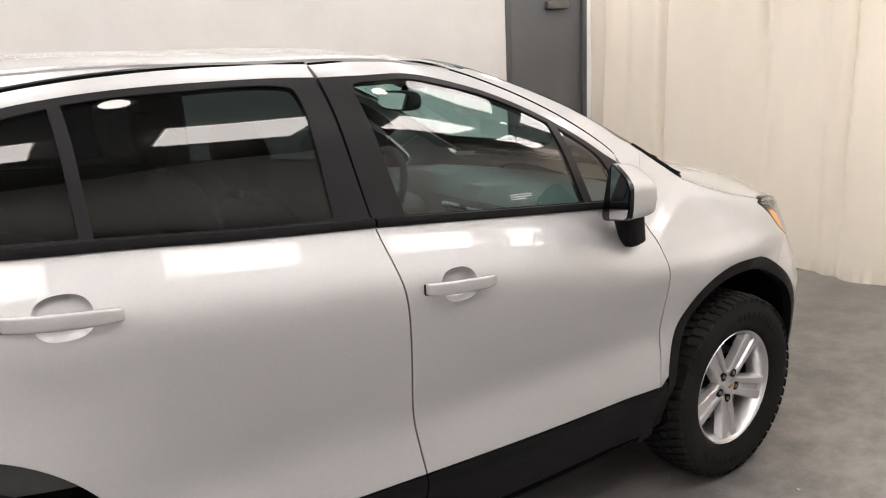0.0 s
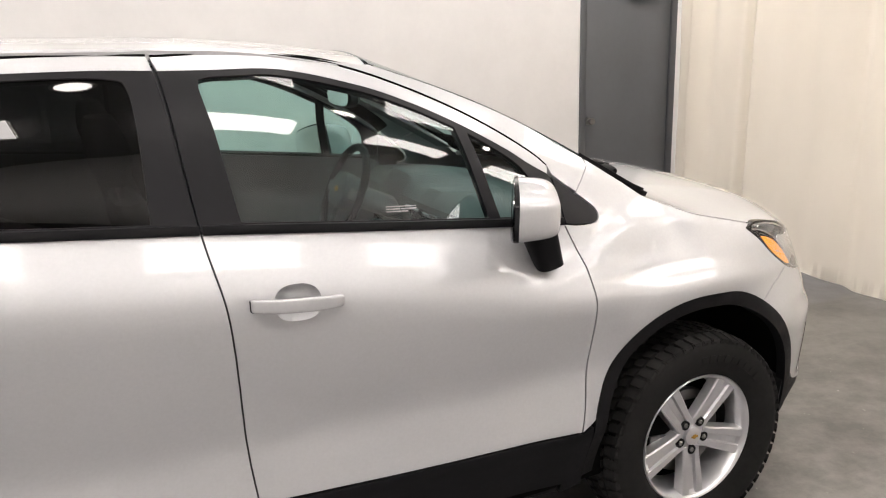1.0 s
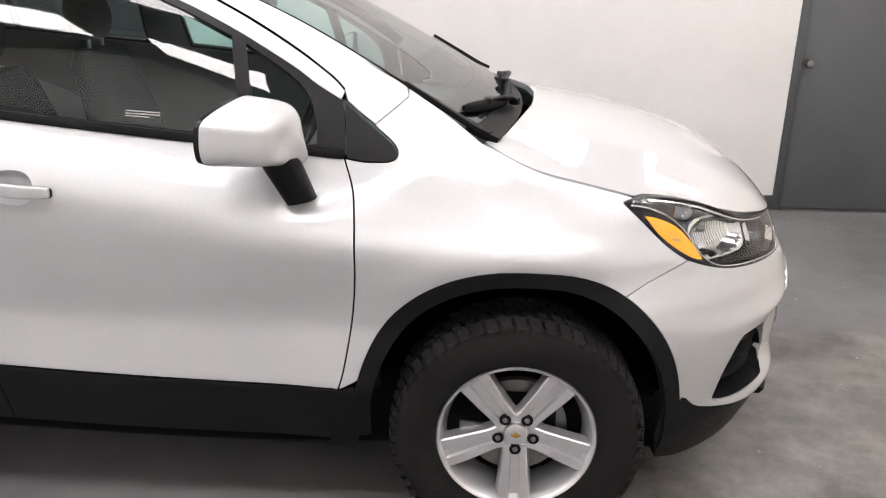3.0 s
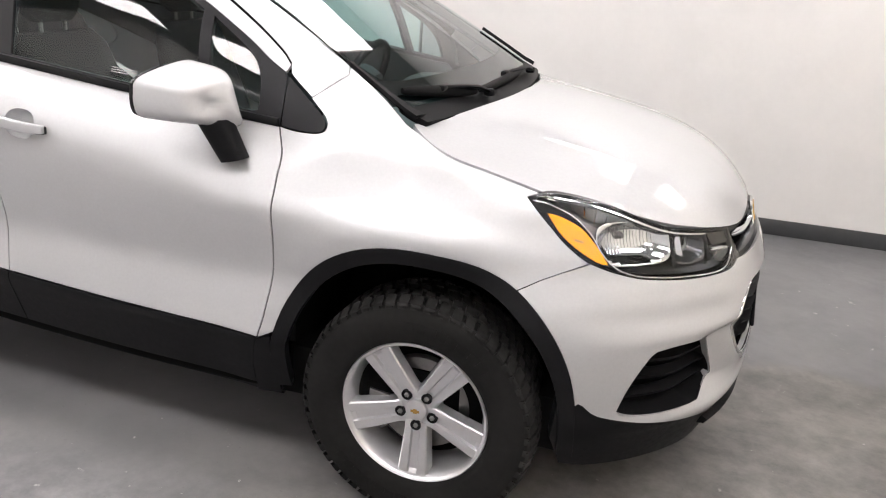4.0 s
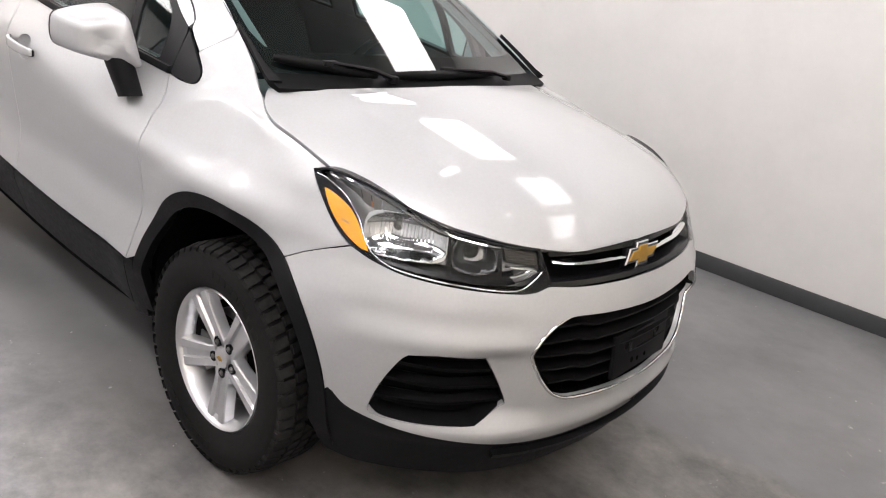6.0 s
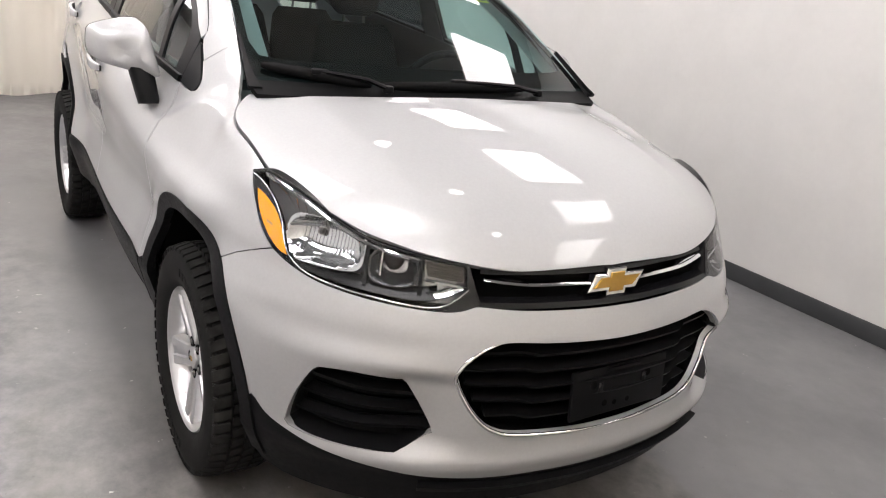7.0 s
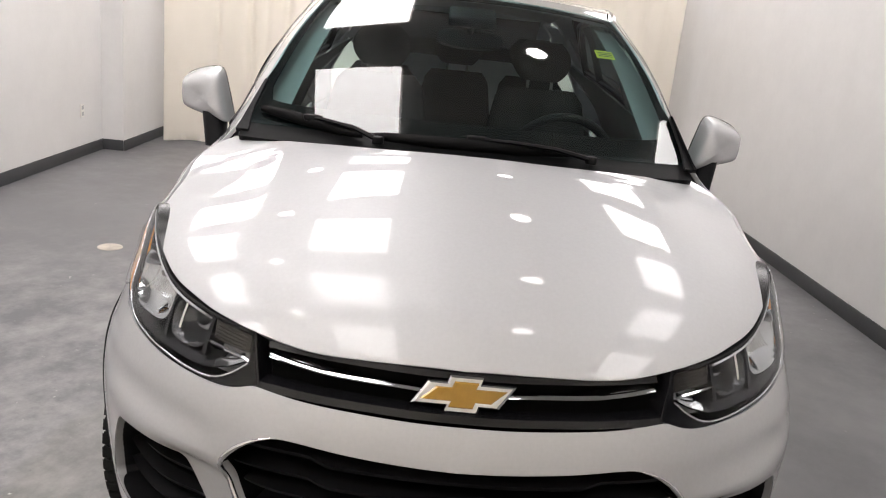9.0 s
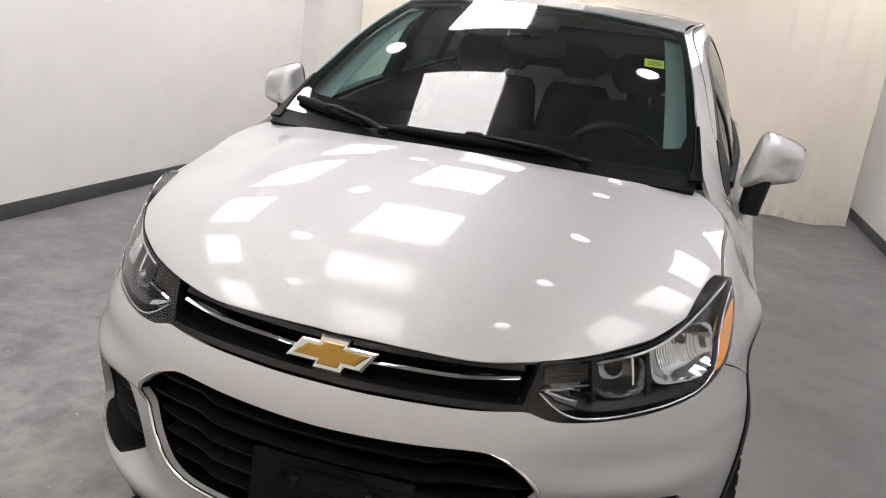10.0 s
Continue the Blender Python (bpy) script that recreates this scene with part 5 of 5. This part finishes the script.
def make_wheel():
    """A wheel about its own axis; its outer face looks along -y."""
    w_ = bare("wheel", car)
    tagged(w_, "five-spoke silver alloy wheel with a chunky tyre")
    prof = [(0.212, 0.085), (0.235, 0.100), (0.275, 0.107), (0.310, 0.104), (0.330, 0.096), (TYRE_R - 0.012, 0.086), (TYRE_R - 0.012, -0.086), (0.328, -0.097), (0.322, -0.101), (0.310, -0.104), (0.290, -0.1075), (0.275, -0.107), (0.240, -0.102), (0.226, -0.094), (0.214, -0.082)]
    tyre = part("tyre", lathe(prof, 96), RUBBER, w_, "black all-terrain tyre")
    bm = bmesh.new()
    n = 56
    for k in range(n):
        a0 = 2 * math.pi * k / n
        for y0, y1, sh, sp in ((-0.100, -0.058, 0.0, 0.70), (-0.050, -0.018, 0.5, 0.66), (-0.012, 0.020, 0.15, 0.66), (0.028, 0.058, 0.6, 0.66), (0.064, 0.100, 0.1, 0.70)):
            hw = math.pi / n * sp
            a = a0 + sh * 2 * math.pi / n
            vs = []
            for r in (TYRE_R - 0.016, TYRE_R):
                for y, sk in ((y0, -0.012), (y1, 0.012)):
                    drop = 0.010 if abs(y) > 0.09 and r == TYRE_R else 0.0
                    wide = 0.0 if abs(y) < 0.09 else 0.004
                    for q in (-hw, hw):
                        aa = a + q + sk
                        vs.append(bm.verts.new(((r - drop) * math.cos(aa), y + (math.copysign(wide, y) if r < TYRE_R else 0), (r - drop) * math.sin(aa))))
            for f in ((4, 5, 7, 6), (0, 4, 6, 2), (1, 3, 7, 5), (0, 1, 5, 4), (2, 6, 7, 3)):
                bm.faces.new([vs[i] for i in f])
        # shoulder lugs down the sidewall
        for yy in (-1, 1):
            aa = a0 + math.pi / n * 0.2
            hw = math.pi / n * 0.55
            q = []
            for r, y in ((TYRE_R - 0.010, 0.0985), (TYRE_R - 0.032, 0.1005)):
                for s in (-hw, hw):
                    for o in (0.0, -0.006):
                        q.append(bm.verts.new((r * math.cos(aa + s), yy * (y + o), r * math.sin(aa + s))))
            for f in ((0, 2, 6, 4), (0, 4, 5, 1), (2, 3, 7, 6), (4, 6, 7, 5), (0, 1, 3, 2)):
                bm.faces.new([q[i] for i in f])
    bmesh.ops.recalc_face_normals(bm, faces=bm.faces[:])
    tagged(part("tread", bm, TREAD, tyre), "chunky worn tread blocks", kind="stuff")
    # raised bars on the sidewall where lettering cannot be read
    bm = bmesh.new()
    for c0 in (40, 220):
        for k in range(9):
            a = radians(c0 + k * 6.5)
            bm = join(bm, box(0.022, 0.002, 0.024, m=pose(0.278 * math.cos(a), -0.1078, 0.278 * math.sin(a), 0, 90 - c0 - k * 6.5, 0)))
    tagged(part("sidewall_lettering", bm, RUBBER, tyre), "raised unreadable bars on the sidewall", kind="stuff")
    rim = part("rim", lathe([(0.203, 0.09), (0.19, 0.08), (0.185, -0.02), (0.199, -0.062), (0.206, -0.081), (0.2105, -0.087), (RIM_R - 0.0035, -0.0905), (RIM_R, -0.086), (RIM_R, -0.076), (0.212, -0.070), (0.208, 0.08), (0.203, 0.09)], 96), ALLOY, w_, "machined silver rim")
    # five broad spokes, each with a groove along its middle
    for k in range(5):
        c = radians(90 + 72 * k)
        er, et = Vector((math.cos(c), 0, math.sin(c))), Vector((-math.sin(c), 0, math.cos(c)))
        rings = []
        for t in np.linspace(0, 1, 16):
            r = 0.040 + t * 0.163
            w = 0.0300 + 0.0150 * t + 0.006 * max(0.0, 1 - t / 0.2) ** 2
            g = 0.0085 + 0.0035 * t
            y = -0.060 - 0.012 * math.sin(math.pi * 0.5 * t) - 0.006 * t * t
            low = 0.010 * math.sin(math.pi * min(1, t * 1.4) * 0.5 + 0.4)
            if t > 0.95:
                low = 0.002
            prof = ((-w - 0.007, 0.032), (-w - 0.001, 0.004), (-w + 0.0035, 0.0), (-g - 0.004, 0.0005), (-g, low), (g, low), (g + 0.004, 0.0005), (w - 0.0035, 0.0), (w + 0.001, 0.004), (w + 0.007, 0.032))
            rings.append([tuple(er * r + et * q + Vector((0, y + dy, 0))) for q, dy in prof])
        part("spoke", loft(rings, angle=24), ALLOY, w_)
    part("hub", lathe([(0.0, -0.056), (0.052, -0.056), (0.064, -0.050), (0.068, -0.02), (0.0, -0.02)], 48), ALLOY, w_)
    cap = part("hub_cap", lathe([(0.0, -0.071), (0.024, -0.070), (0.031, -0.067), (0.033, -0.060), (0.034, -0.045)], 40), ALLOY, w_, "silver centre cap")
    part("cap_badge", join(box(0.026, 0.002, 0.007, 0.0006, m=pose(0, -0.0725, 0)), box(0.011, 0.002, 0.014, 0.0006, m=pose(0, -0.0723, 0))), GOLD, cap, "small gold cross")
    for k in range(5):
        a = radians(90 + 72 * k)
        nut = lathe([(0.0, -0.006), (0.005, -0.006), (0.0078, -0.004), (0.008, 0.006)], 6)
        part("wheel_nut", nut, STEEL, w_, "steel wheel nut").matrix_basis = pose(0.051 * math.cos(a), -0.0605, 0.051 * math.sin(a))
        # black dish colours in the shade round the nut
        part("nut_recess", lathe([(0.0, -0.001), (0.0125, -0.001), (0.0140, -0.0035), (0.0160, -0.0030), (0.0165, 0.006)], 24), GLOSS_BLACK, w_).matrix_basis = pose(0.051 * math.cos(a), -0.0600, 0.051 * math.sin(a))
    part("brake_disc", lathe([(0.06, -0.018), (0.142, -0.018), (0.144, -0.014), (0.144, 0.004), (0.06, 0.004)], 64), STEEL, w_, "worn steel brake disc")
    # near-black disc put in for the shade behind the spokes
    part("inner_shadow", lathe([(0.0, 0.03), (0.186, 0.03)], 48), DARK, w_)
    bm = loft([[(0.155 * math.cos(radians(a)) if k < 2 else 0.085 * math.cos(radians(a)), y, 0.155 * math.sin(radians(a)) if k < 2 else 0.085 * math.sin(radians(a))) for k, y in ((0, 0.02), (1, -0.040), (2, -0.040), (3, 0.02))] for a in np.linspace(-8, 42, 12)])
    part("brake_caliper", bm, STEEL, w_, "cast steel brake caliper")
    return w_


first = make_wheel()
for x, y, turn, spin in ((0.0, -0.765, 0, 180), (-2.555, -0.765, 0, 40), (0.0, 0.765, 180, 60), (-2.555, 0.765, 180, 20)):
    m = pose(x, y, TYRE_R, 0, 0, turn) @ pose(0, 0, 0, 0, spin, 0)
    if first is not None:
        first.matrix_basis = m
        wheel_0, first = first, None
    else:
        c = copy_thing(wheel_0, m)

# wheel wells and the dark inside of the body
for cx in (0.0, -2.555):
    for m in (1, -1):
        rings = []
        for yy in (0.845, 0.80, 0.5):
            rings.append([(x, -m * min(yy, float(side(x, z)) - 0.02), z) for x, z in arch(0.395, 0.43, -6, 186, 2.3, cx, k=36)])
        bm = loft(rings, closed=False)
        vs = bm.verts
        vs.ensure_lookup_table()
        n = len(rings[0])
        bm.faces.new([vs[2 * n + k] for k in range(n)])
        part("wheel_well", bm, DARK, car)


# ---- inside ----
rings = []
for x in np.linspace(-3.25, 0.38, 24):
    hw = float(PLAN(x)) - 0.06
    rings.append([(x, -hw, 0.30), (x, hw, 0.30), (x, hw, 0.46), (x, -hw, 0.46)])
part("floor_pan", loft(rings), DARK, car)
for m in (False, True):
    lin = dense([(-0.45, 0.42), (-2.06, 0.40), (-2.10, 0.60), (-2.2, 0.80), (-2.40, 0.92), (-2.9, 0.95), (-3.25, 0.95)], 0.05)[:-1] + lift(np.linspace(-2.85, -0.47, 40), 0.012) + [(-0.45, 1.08)]
    part("door_lining", skin(body(-0.055), lin, step=0.05, depth=0.004, mirror=m), DASH, car, "black inner door lining")
    bk = dense([(-0.36, 0.50), (-0.52, 0.50), (-0.50, 1.10), (-0.36, 1.10)], 0.05)
    part("door_jamb", skin(body(-0.02), bk, step=0.04, depth=0, mirror=m), DARK, car)
    bk = dense([(-1.33, 0.42), (-1.50, 0.42), (-1.53, 1.18), (-1.56, 1.565), (-1.44, 1.57), (-1.36, 1.18)], 0.05)
    part("pillar_trim", skin(body(-0.022), bk, step=0.04, depth=0.004, mirror=m), DASH, car)
    gapstrip = [(x + 0.03, z) for x, z in gl] + [(x, z - 0.03) for x, z in gl[::-1]]
    part("door_seal", skin(body(-0.018), gapstrip, step=0.03, depth=0, mirror=m), DARK, car)
    # near-black bead laid in the gap so that it reads as shaded
    for line in (gl, gr):
        bead = [body(-0.0035)(x + GAP * (line is gl), z - 0.0035) for x, z in line]
        part("seal_bead", tube([(float(x), float(-y if m else y), float(z)) for x, y, z in bead], 0.0032, 8), DARK, car, "black bead that darkens the gap over the door")
    strip = [(x, z + 0.006) for x, z in gr] + [(x, z - 0.03) for x, z in gr[::-1]]
    part("door_seal", skin(body(-0.018), strip, step=0.03, depth=0, mirror=m), DARK, car)
part("front_bulkhead", loft([[(x, y, z) for y in np.linspace(-1, 1, 12) * w] for x, z, w in ((0.64, 0.30, 0.40), (0.64, 0.70, 0.40), (0.58, 0.80, 0.40), (0.45, 0.90, 0.46), (0.20, 0.97, 0.62), (0.0, 1.02, 0.62), (-0.12, 1.03, 0.62), (-0.16, 0.6, 0.55), (-0.16, 0.3, 0.55))], closed=False), DARK, car)
part("headlining", skin(roof(-0.03), [(x, y * 0.97) for x, y in r_edge] + [(x, -y * 0.97) for x, y in r_edge[::-1]], step=0.08, depth=0.003, flip=True), LINER, car, "pale grey headlining")

# inner pillar trims beside the windscreen
for m in (1, -1):
    tr = [(u, m * (0.845 + 0.03 * u)) for u in np.linspace(0.06, 0.97, 16)] + [(u, m * 1.0) for u in np.linspace(0.97, 0.06, 16)]
    part("inner_pillar_trim", skin(screen(-0.045), tr, step=0.03, depth=0.004, scale=SC, flip=m < 0), GREYPLAST, car, "pale grey inner pillar trim")

# dashboard
dash = part("dashboard", bmesh.new(), DASH, car, "dark grey moulded dashboard")
rings = []
for v in np.linspace(-1, 1, 41):
    y = v * 0.76
    yf = v * 0.685
    fx = -0.02 - 0.17 * v * v
    hoodbump = 0.035 * math.exp(-((y - 0.37) / 0.17) ** 4)
    mid = 0.015 * math.exp(-(y / 0.16) ** 4)
    top = 1.055
    rings.append([(fx, yf, 1.06), (fx - 0.12, v * 0.72, top + 0.018 + hoodbump * 0.3), (fx - 0.28, y, top + 0.020 + hoodbump), (-0.50 + 0.03 * abs(v), y, top + 0.012 + hoodbump + mid), (-0.545 + 0.03 * abs(v), y, top - 0.025), (-0.52 + 0.03 * abs(v), y, top - 0.11), (-0.48, v * 0.60, 0.82), (-0.44, v * 0.46, 0.62), (-0.10, v * 0.46, 0.60)])
bm = loft(rings, angle=50)
bm.to_mesh(dash.data)
bm.free()
bn = join(*[tube([(-0.55, y0, 1.0), (-0.552, y0 + 0.12, 1.0)], 0.012, 8) for y0 in (-0.70, -0.14, 0.02, 0.56)])
part("air_vents", bn, CHROME, dash, "bright-edged air vents")
part("centre_screen", box(0.02, 0.20, 0.12, 0.008, m=pose(-0.545, 0.0, 0.94, 0, -12, 0)), GLOSS_BLACK, dash, "glossy black centre screen")
con = part("centre_console", box(0.75, 0.22, 0.42, 0.04, 3, m=pose(-0.90, 0, 0.62)), DASH, car, "dark centre console")
part("gear_lever", join(rod(0.012, 0.14, 12, m=pose(-0.72, 0, 0.88, 0, -12, 0)), box(0.05, 0.045, 0.07, 0.02, 3, m=pose(-0.735, 0, 0.965))), GLOSS_BLACK, con)

# steering wheel
sw_ = tagged(bare("steering_wheel", car), "black three-spoke steering wheel")
sw_.matrix_basis = pose(-0.74, 0.37, 1.045, 0, -66, 0)
ringpts = [(0.182 * math.cos(a), 0.182 * math.sin(a), 0) for a in [2 * math.pi * k / 56 for k in range(56)]]
part("rim", tube(ringpts, 0.016, 12, closed=True), TRIM, sw_)
part("airbag_boss", loft([[(x * s, y * s, z) for x, y in squircle(0.075, 0.085, 2.6)] for z, s in ((0.035, 0.6), (0.03, 0.95), (0.0, 1.0), (-0.05, 0.9))]), DASH, sw_)
for a in (90, 270, 180):
    part("wheel_spoke", box(0.115, 0.045, 0.018, 0.007, m=pose(0, 0, 0, 0, 0, a) @ pose(0.12, 0, 0.002)), DASH, sw_)
part("column", rod(0.045, 0.25, 20, m=pose(0, 0, -0.14)), DASH, sw_)
part("wheel_badge", join(box(0.014, 0.040, 0.003, 0.001, m=pose(0, 0, 0.037)), box(0.024, 0.016, 0.003, 0.001, m=pose(0, 0, 0.037))), GOLD, sw_)


def seat(x, y, width=0.50, rest=True):
    """A seat whose cushion's middle lies at x, y."""
    s = tagged(bare("car_seat", car), "black cloth car seat with a headrest")
    s.matrix_basis = pose(x, y, 0.0)
    part("cushion", loft([[(px * sc, py * sc * width / 0.5, z) for px, py in squircle(0.25, 0.25, 3.2)] for z, sc in ((0.48, 0.9), (0.52, 1.0), (0.66, 1.0), (0.70, 0.9))]), FABRIC, s)
    rings = []
    for t in np.linspace(0, 1, 14):
        h = 0.62 + 0.62 * t
        bx = -0.22 - 0.17 * t
        w = (0.25 - 0.055 * max(0, t - 0.35) ** 1.5 * 2) * width / 0.5
        d = 0.085 - 0.03 * t
        if t > 0.93:
            w, d = w * 0.85, d * 0.6
        rings.append([(bx + px, py, h) for px, py in squircle(d, w, 3.4)])
    part("backrest", loft(rings), FABRIC, s)
    hr = []
    for t in np.linspace(0, 1, 10):
        k = math.sin(math.pi * (0.12 + 0.76 * t)) ** 0.5
        hr.append([(-0.405 - 0.02 * t + px * k, py * k, 1.275 + 0.175 * t) for px, py in squircle(0.055, 0.135, 2.8)])
    part("headrest", loft(hr), FABRIC, s)
    for q in (-0.055, 0.055):
        part("headrest_post", rod(0.007, 0.10, 10, m=pose(-0.40, q, 1.26)), STEEL, s)


for yy in (-0.37, 0.37):
    seat(-1.20, yy)
for yy in (-0.42, 0.0, 0.42):
    seat(-2.02, yy, 0.44)

# inside mirror and its mount, sun sensor, sticker
im = tagged(bare("inside_mirror", car), "black inside mirror on the windscreen")
c0 = Vector([float(q) for q in screen(-0.02)(np.float64(0.84), np.float64(0.0))])
im.matrix_basis = Matrix.Translation(c0)
part("mirror_shell", loft([[(x, py * s, pz * s - 0.070) for py, pz in squircle(0.120, 0.036, 3)] for x, s in ((-0.045, 0.8), (-0.06, 1.0), (-0.085, 1.0), (-0.09, 0.95))]), TRIM, im)
part("mirror_glass", loft([[(x, py, pz - 0.070) for py, pz in squircle(0.110, 0.029, 3)] for x in (-0.091, -0.092)]), MIRROR, im, "mirror glass")
part("mirror_stalk", tube([(-0.065, 0, -0.065), (-0.045, 0, -0.03), (-0.012, 0, 0.0)], 0.012, 10), TRIM, im)
part("sensor_box", box(0.10, 0.17, 0.040, 0.012, 3, m=pose(-0.045, 0, 0.006, 0, 26, 0)), TRIM, im)
sk = skin(screen(-0.006), [(0.600, -0.845), (0.600, -0.735), (0.662, -0.735), (0.662, -0.845)], step=0.04, depth=0.0008, scale=SC)
stick = part("sticker", sk, YELLOW, car, "small yellow printed sticker inside the windscreen")
for du in (0.612, 0.625, 0.638):
    part("print_bar", skin(screen(-0.004), [(du, -0.832), (du, -0.748), (du + 0.005, -0.748), (du + 0.005, -0.832)], step=0.05, depth=0, scale=SC), DARK_INK, stick)
# fine print etched on the door glass, as plain bars
rnd_print = random.Random(4)
for m in (1, -1):
    bm = bmesh.new()
    for row in range(3):
        x = -0.988
        while x < (-0.905 if row else -0.93):
            w = rnd_print.uniform(0.002, 0.007)
            z = 1.186 + row * 0.006 - 0.05 * (x + 0.99)
            q = [(xx, -m * (float(side(xx, zz)) - 0.0035), zz) for xx, zz in ((x, z), (x + w, z), (x + w, z + 0.0026), (x, z + 0.0026))]
            bm.faces.new([bm.verts.new(p) for p in (q if m > 0 else q[::-1])])
            x += w + 0.0014
    part("glass_print", bm, WHITE_INK, front_doors[0 if m > 0 else 1], "small pale print on the glass")

# ---- door mirrors ----
MIRROR_LINE = [(0.107, 0.020), (0.098, 0.048), (0.045, 0.071), (-0.030, 0.088), (-0.060, 0.078), (-0.078, 0.030), (-0.102, -0.050), (-0.106, -0.072), (-0.084, -0.080), (0.0, -0.064), (0.085, -0.046), (0.105, -0.024)]
ml = spline([(y * 0.96, z * 1.06) for y, z in MIRROR_LINE], 0.012, closed=True)
for m in (1, -1):
    mr = tagged(bare("door_mirror", car), "silver door mirror on a black foot")
    YC, ZC, XB = 0.916, 1.169, -0.682
    rings = []
    for t in np.linspace(0, 1, 20):
        s = max((1 - t ** 5.0) ** 0.5, 0.04)
        x = XB + 0.136 * (1 - (1 - t) ** 1.3)
        k = 1 - 0.10 * t
        rings.append([(x - py * (0.50 - 0.25 * t), -m * (YC - 0.016 * t + py * k * (0.22 + 0.78 * s)), ZC - 0.010 * t + pz * k * (0.18 + 0.82 * s)) for py, pz in ml])
    part("shell", loft(rings, angle=70), PAINT, mr, "silver shell")

    def face(name, x0, x1, k0, k1, mat, label):
        return part(name, loft([[(XB + x - 0.50 * py, -m * (YC + py * k), ZC + pz * k) for py, pz in ml] for x, k in ((x0, k0), (x1, k1))]), mat, mr, label)
    face("mirror_rim", -0.009, 0.003, 0.985, 1.010, GLOSS_BLACK, "black rim")
    face("mirror_glass", -0.0105, -0.009, 0.92, 0.92, MIRROR, "mirror glass")
    foot = []
    for t in np.linspace(0, 1, 12):
        yc = 0.872 - 0.020 * t
        w = 0.050 * (1 - 0.30 * t)
        foot.append([(-0.590 + 0.050 * t + px, -m * (yc + py), 1.118 - 0.115 * t + 0.25 * px * t) for px, py in squircle(w, 0.040 * (1 - 0.15 * t), 2.8, 28)])
    part("foot", loft(foot), TRIM, mr, "black foot")

# the parts that were not cut from the bent skin follow its stance
for ob in car.children_recursive:
    chain = [ob, ob.parent, ob.parent.parent if ob.parent else None]
    own = any(o is not None and o.matrix_basis != Matrix.Identity(4) for o in chain)
    if ob.type == "MESH" and not own and not ob.data.name.startswith("panel"):
        n = len(ob.data.vertices)
        co = np.empty(n * 3)
        ob.data.vertices.foreach_get("co", co)
        co = np.stack(bend(*co.reshape(n, 3).T), 1)
        ob.data.vertices.foreach_set("co", co.ravel())
        ob.data.update()
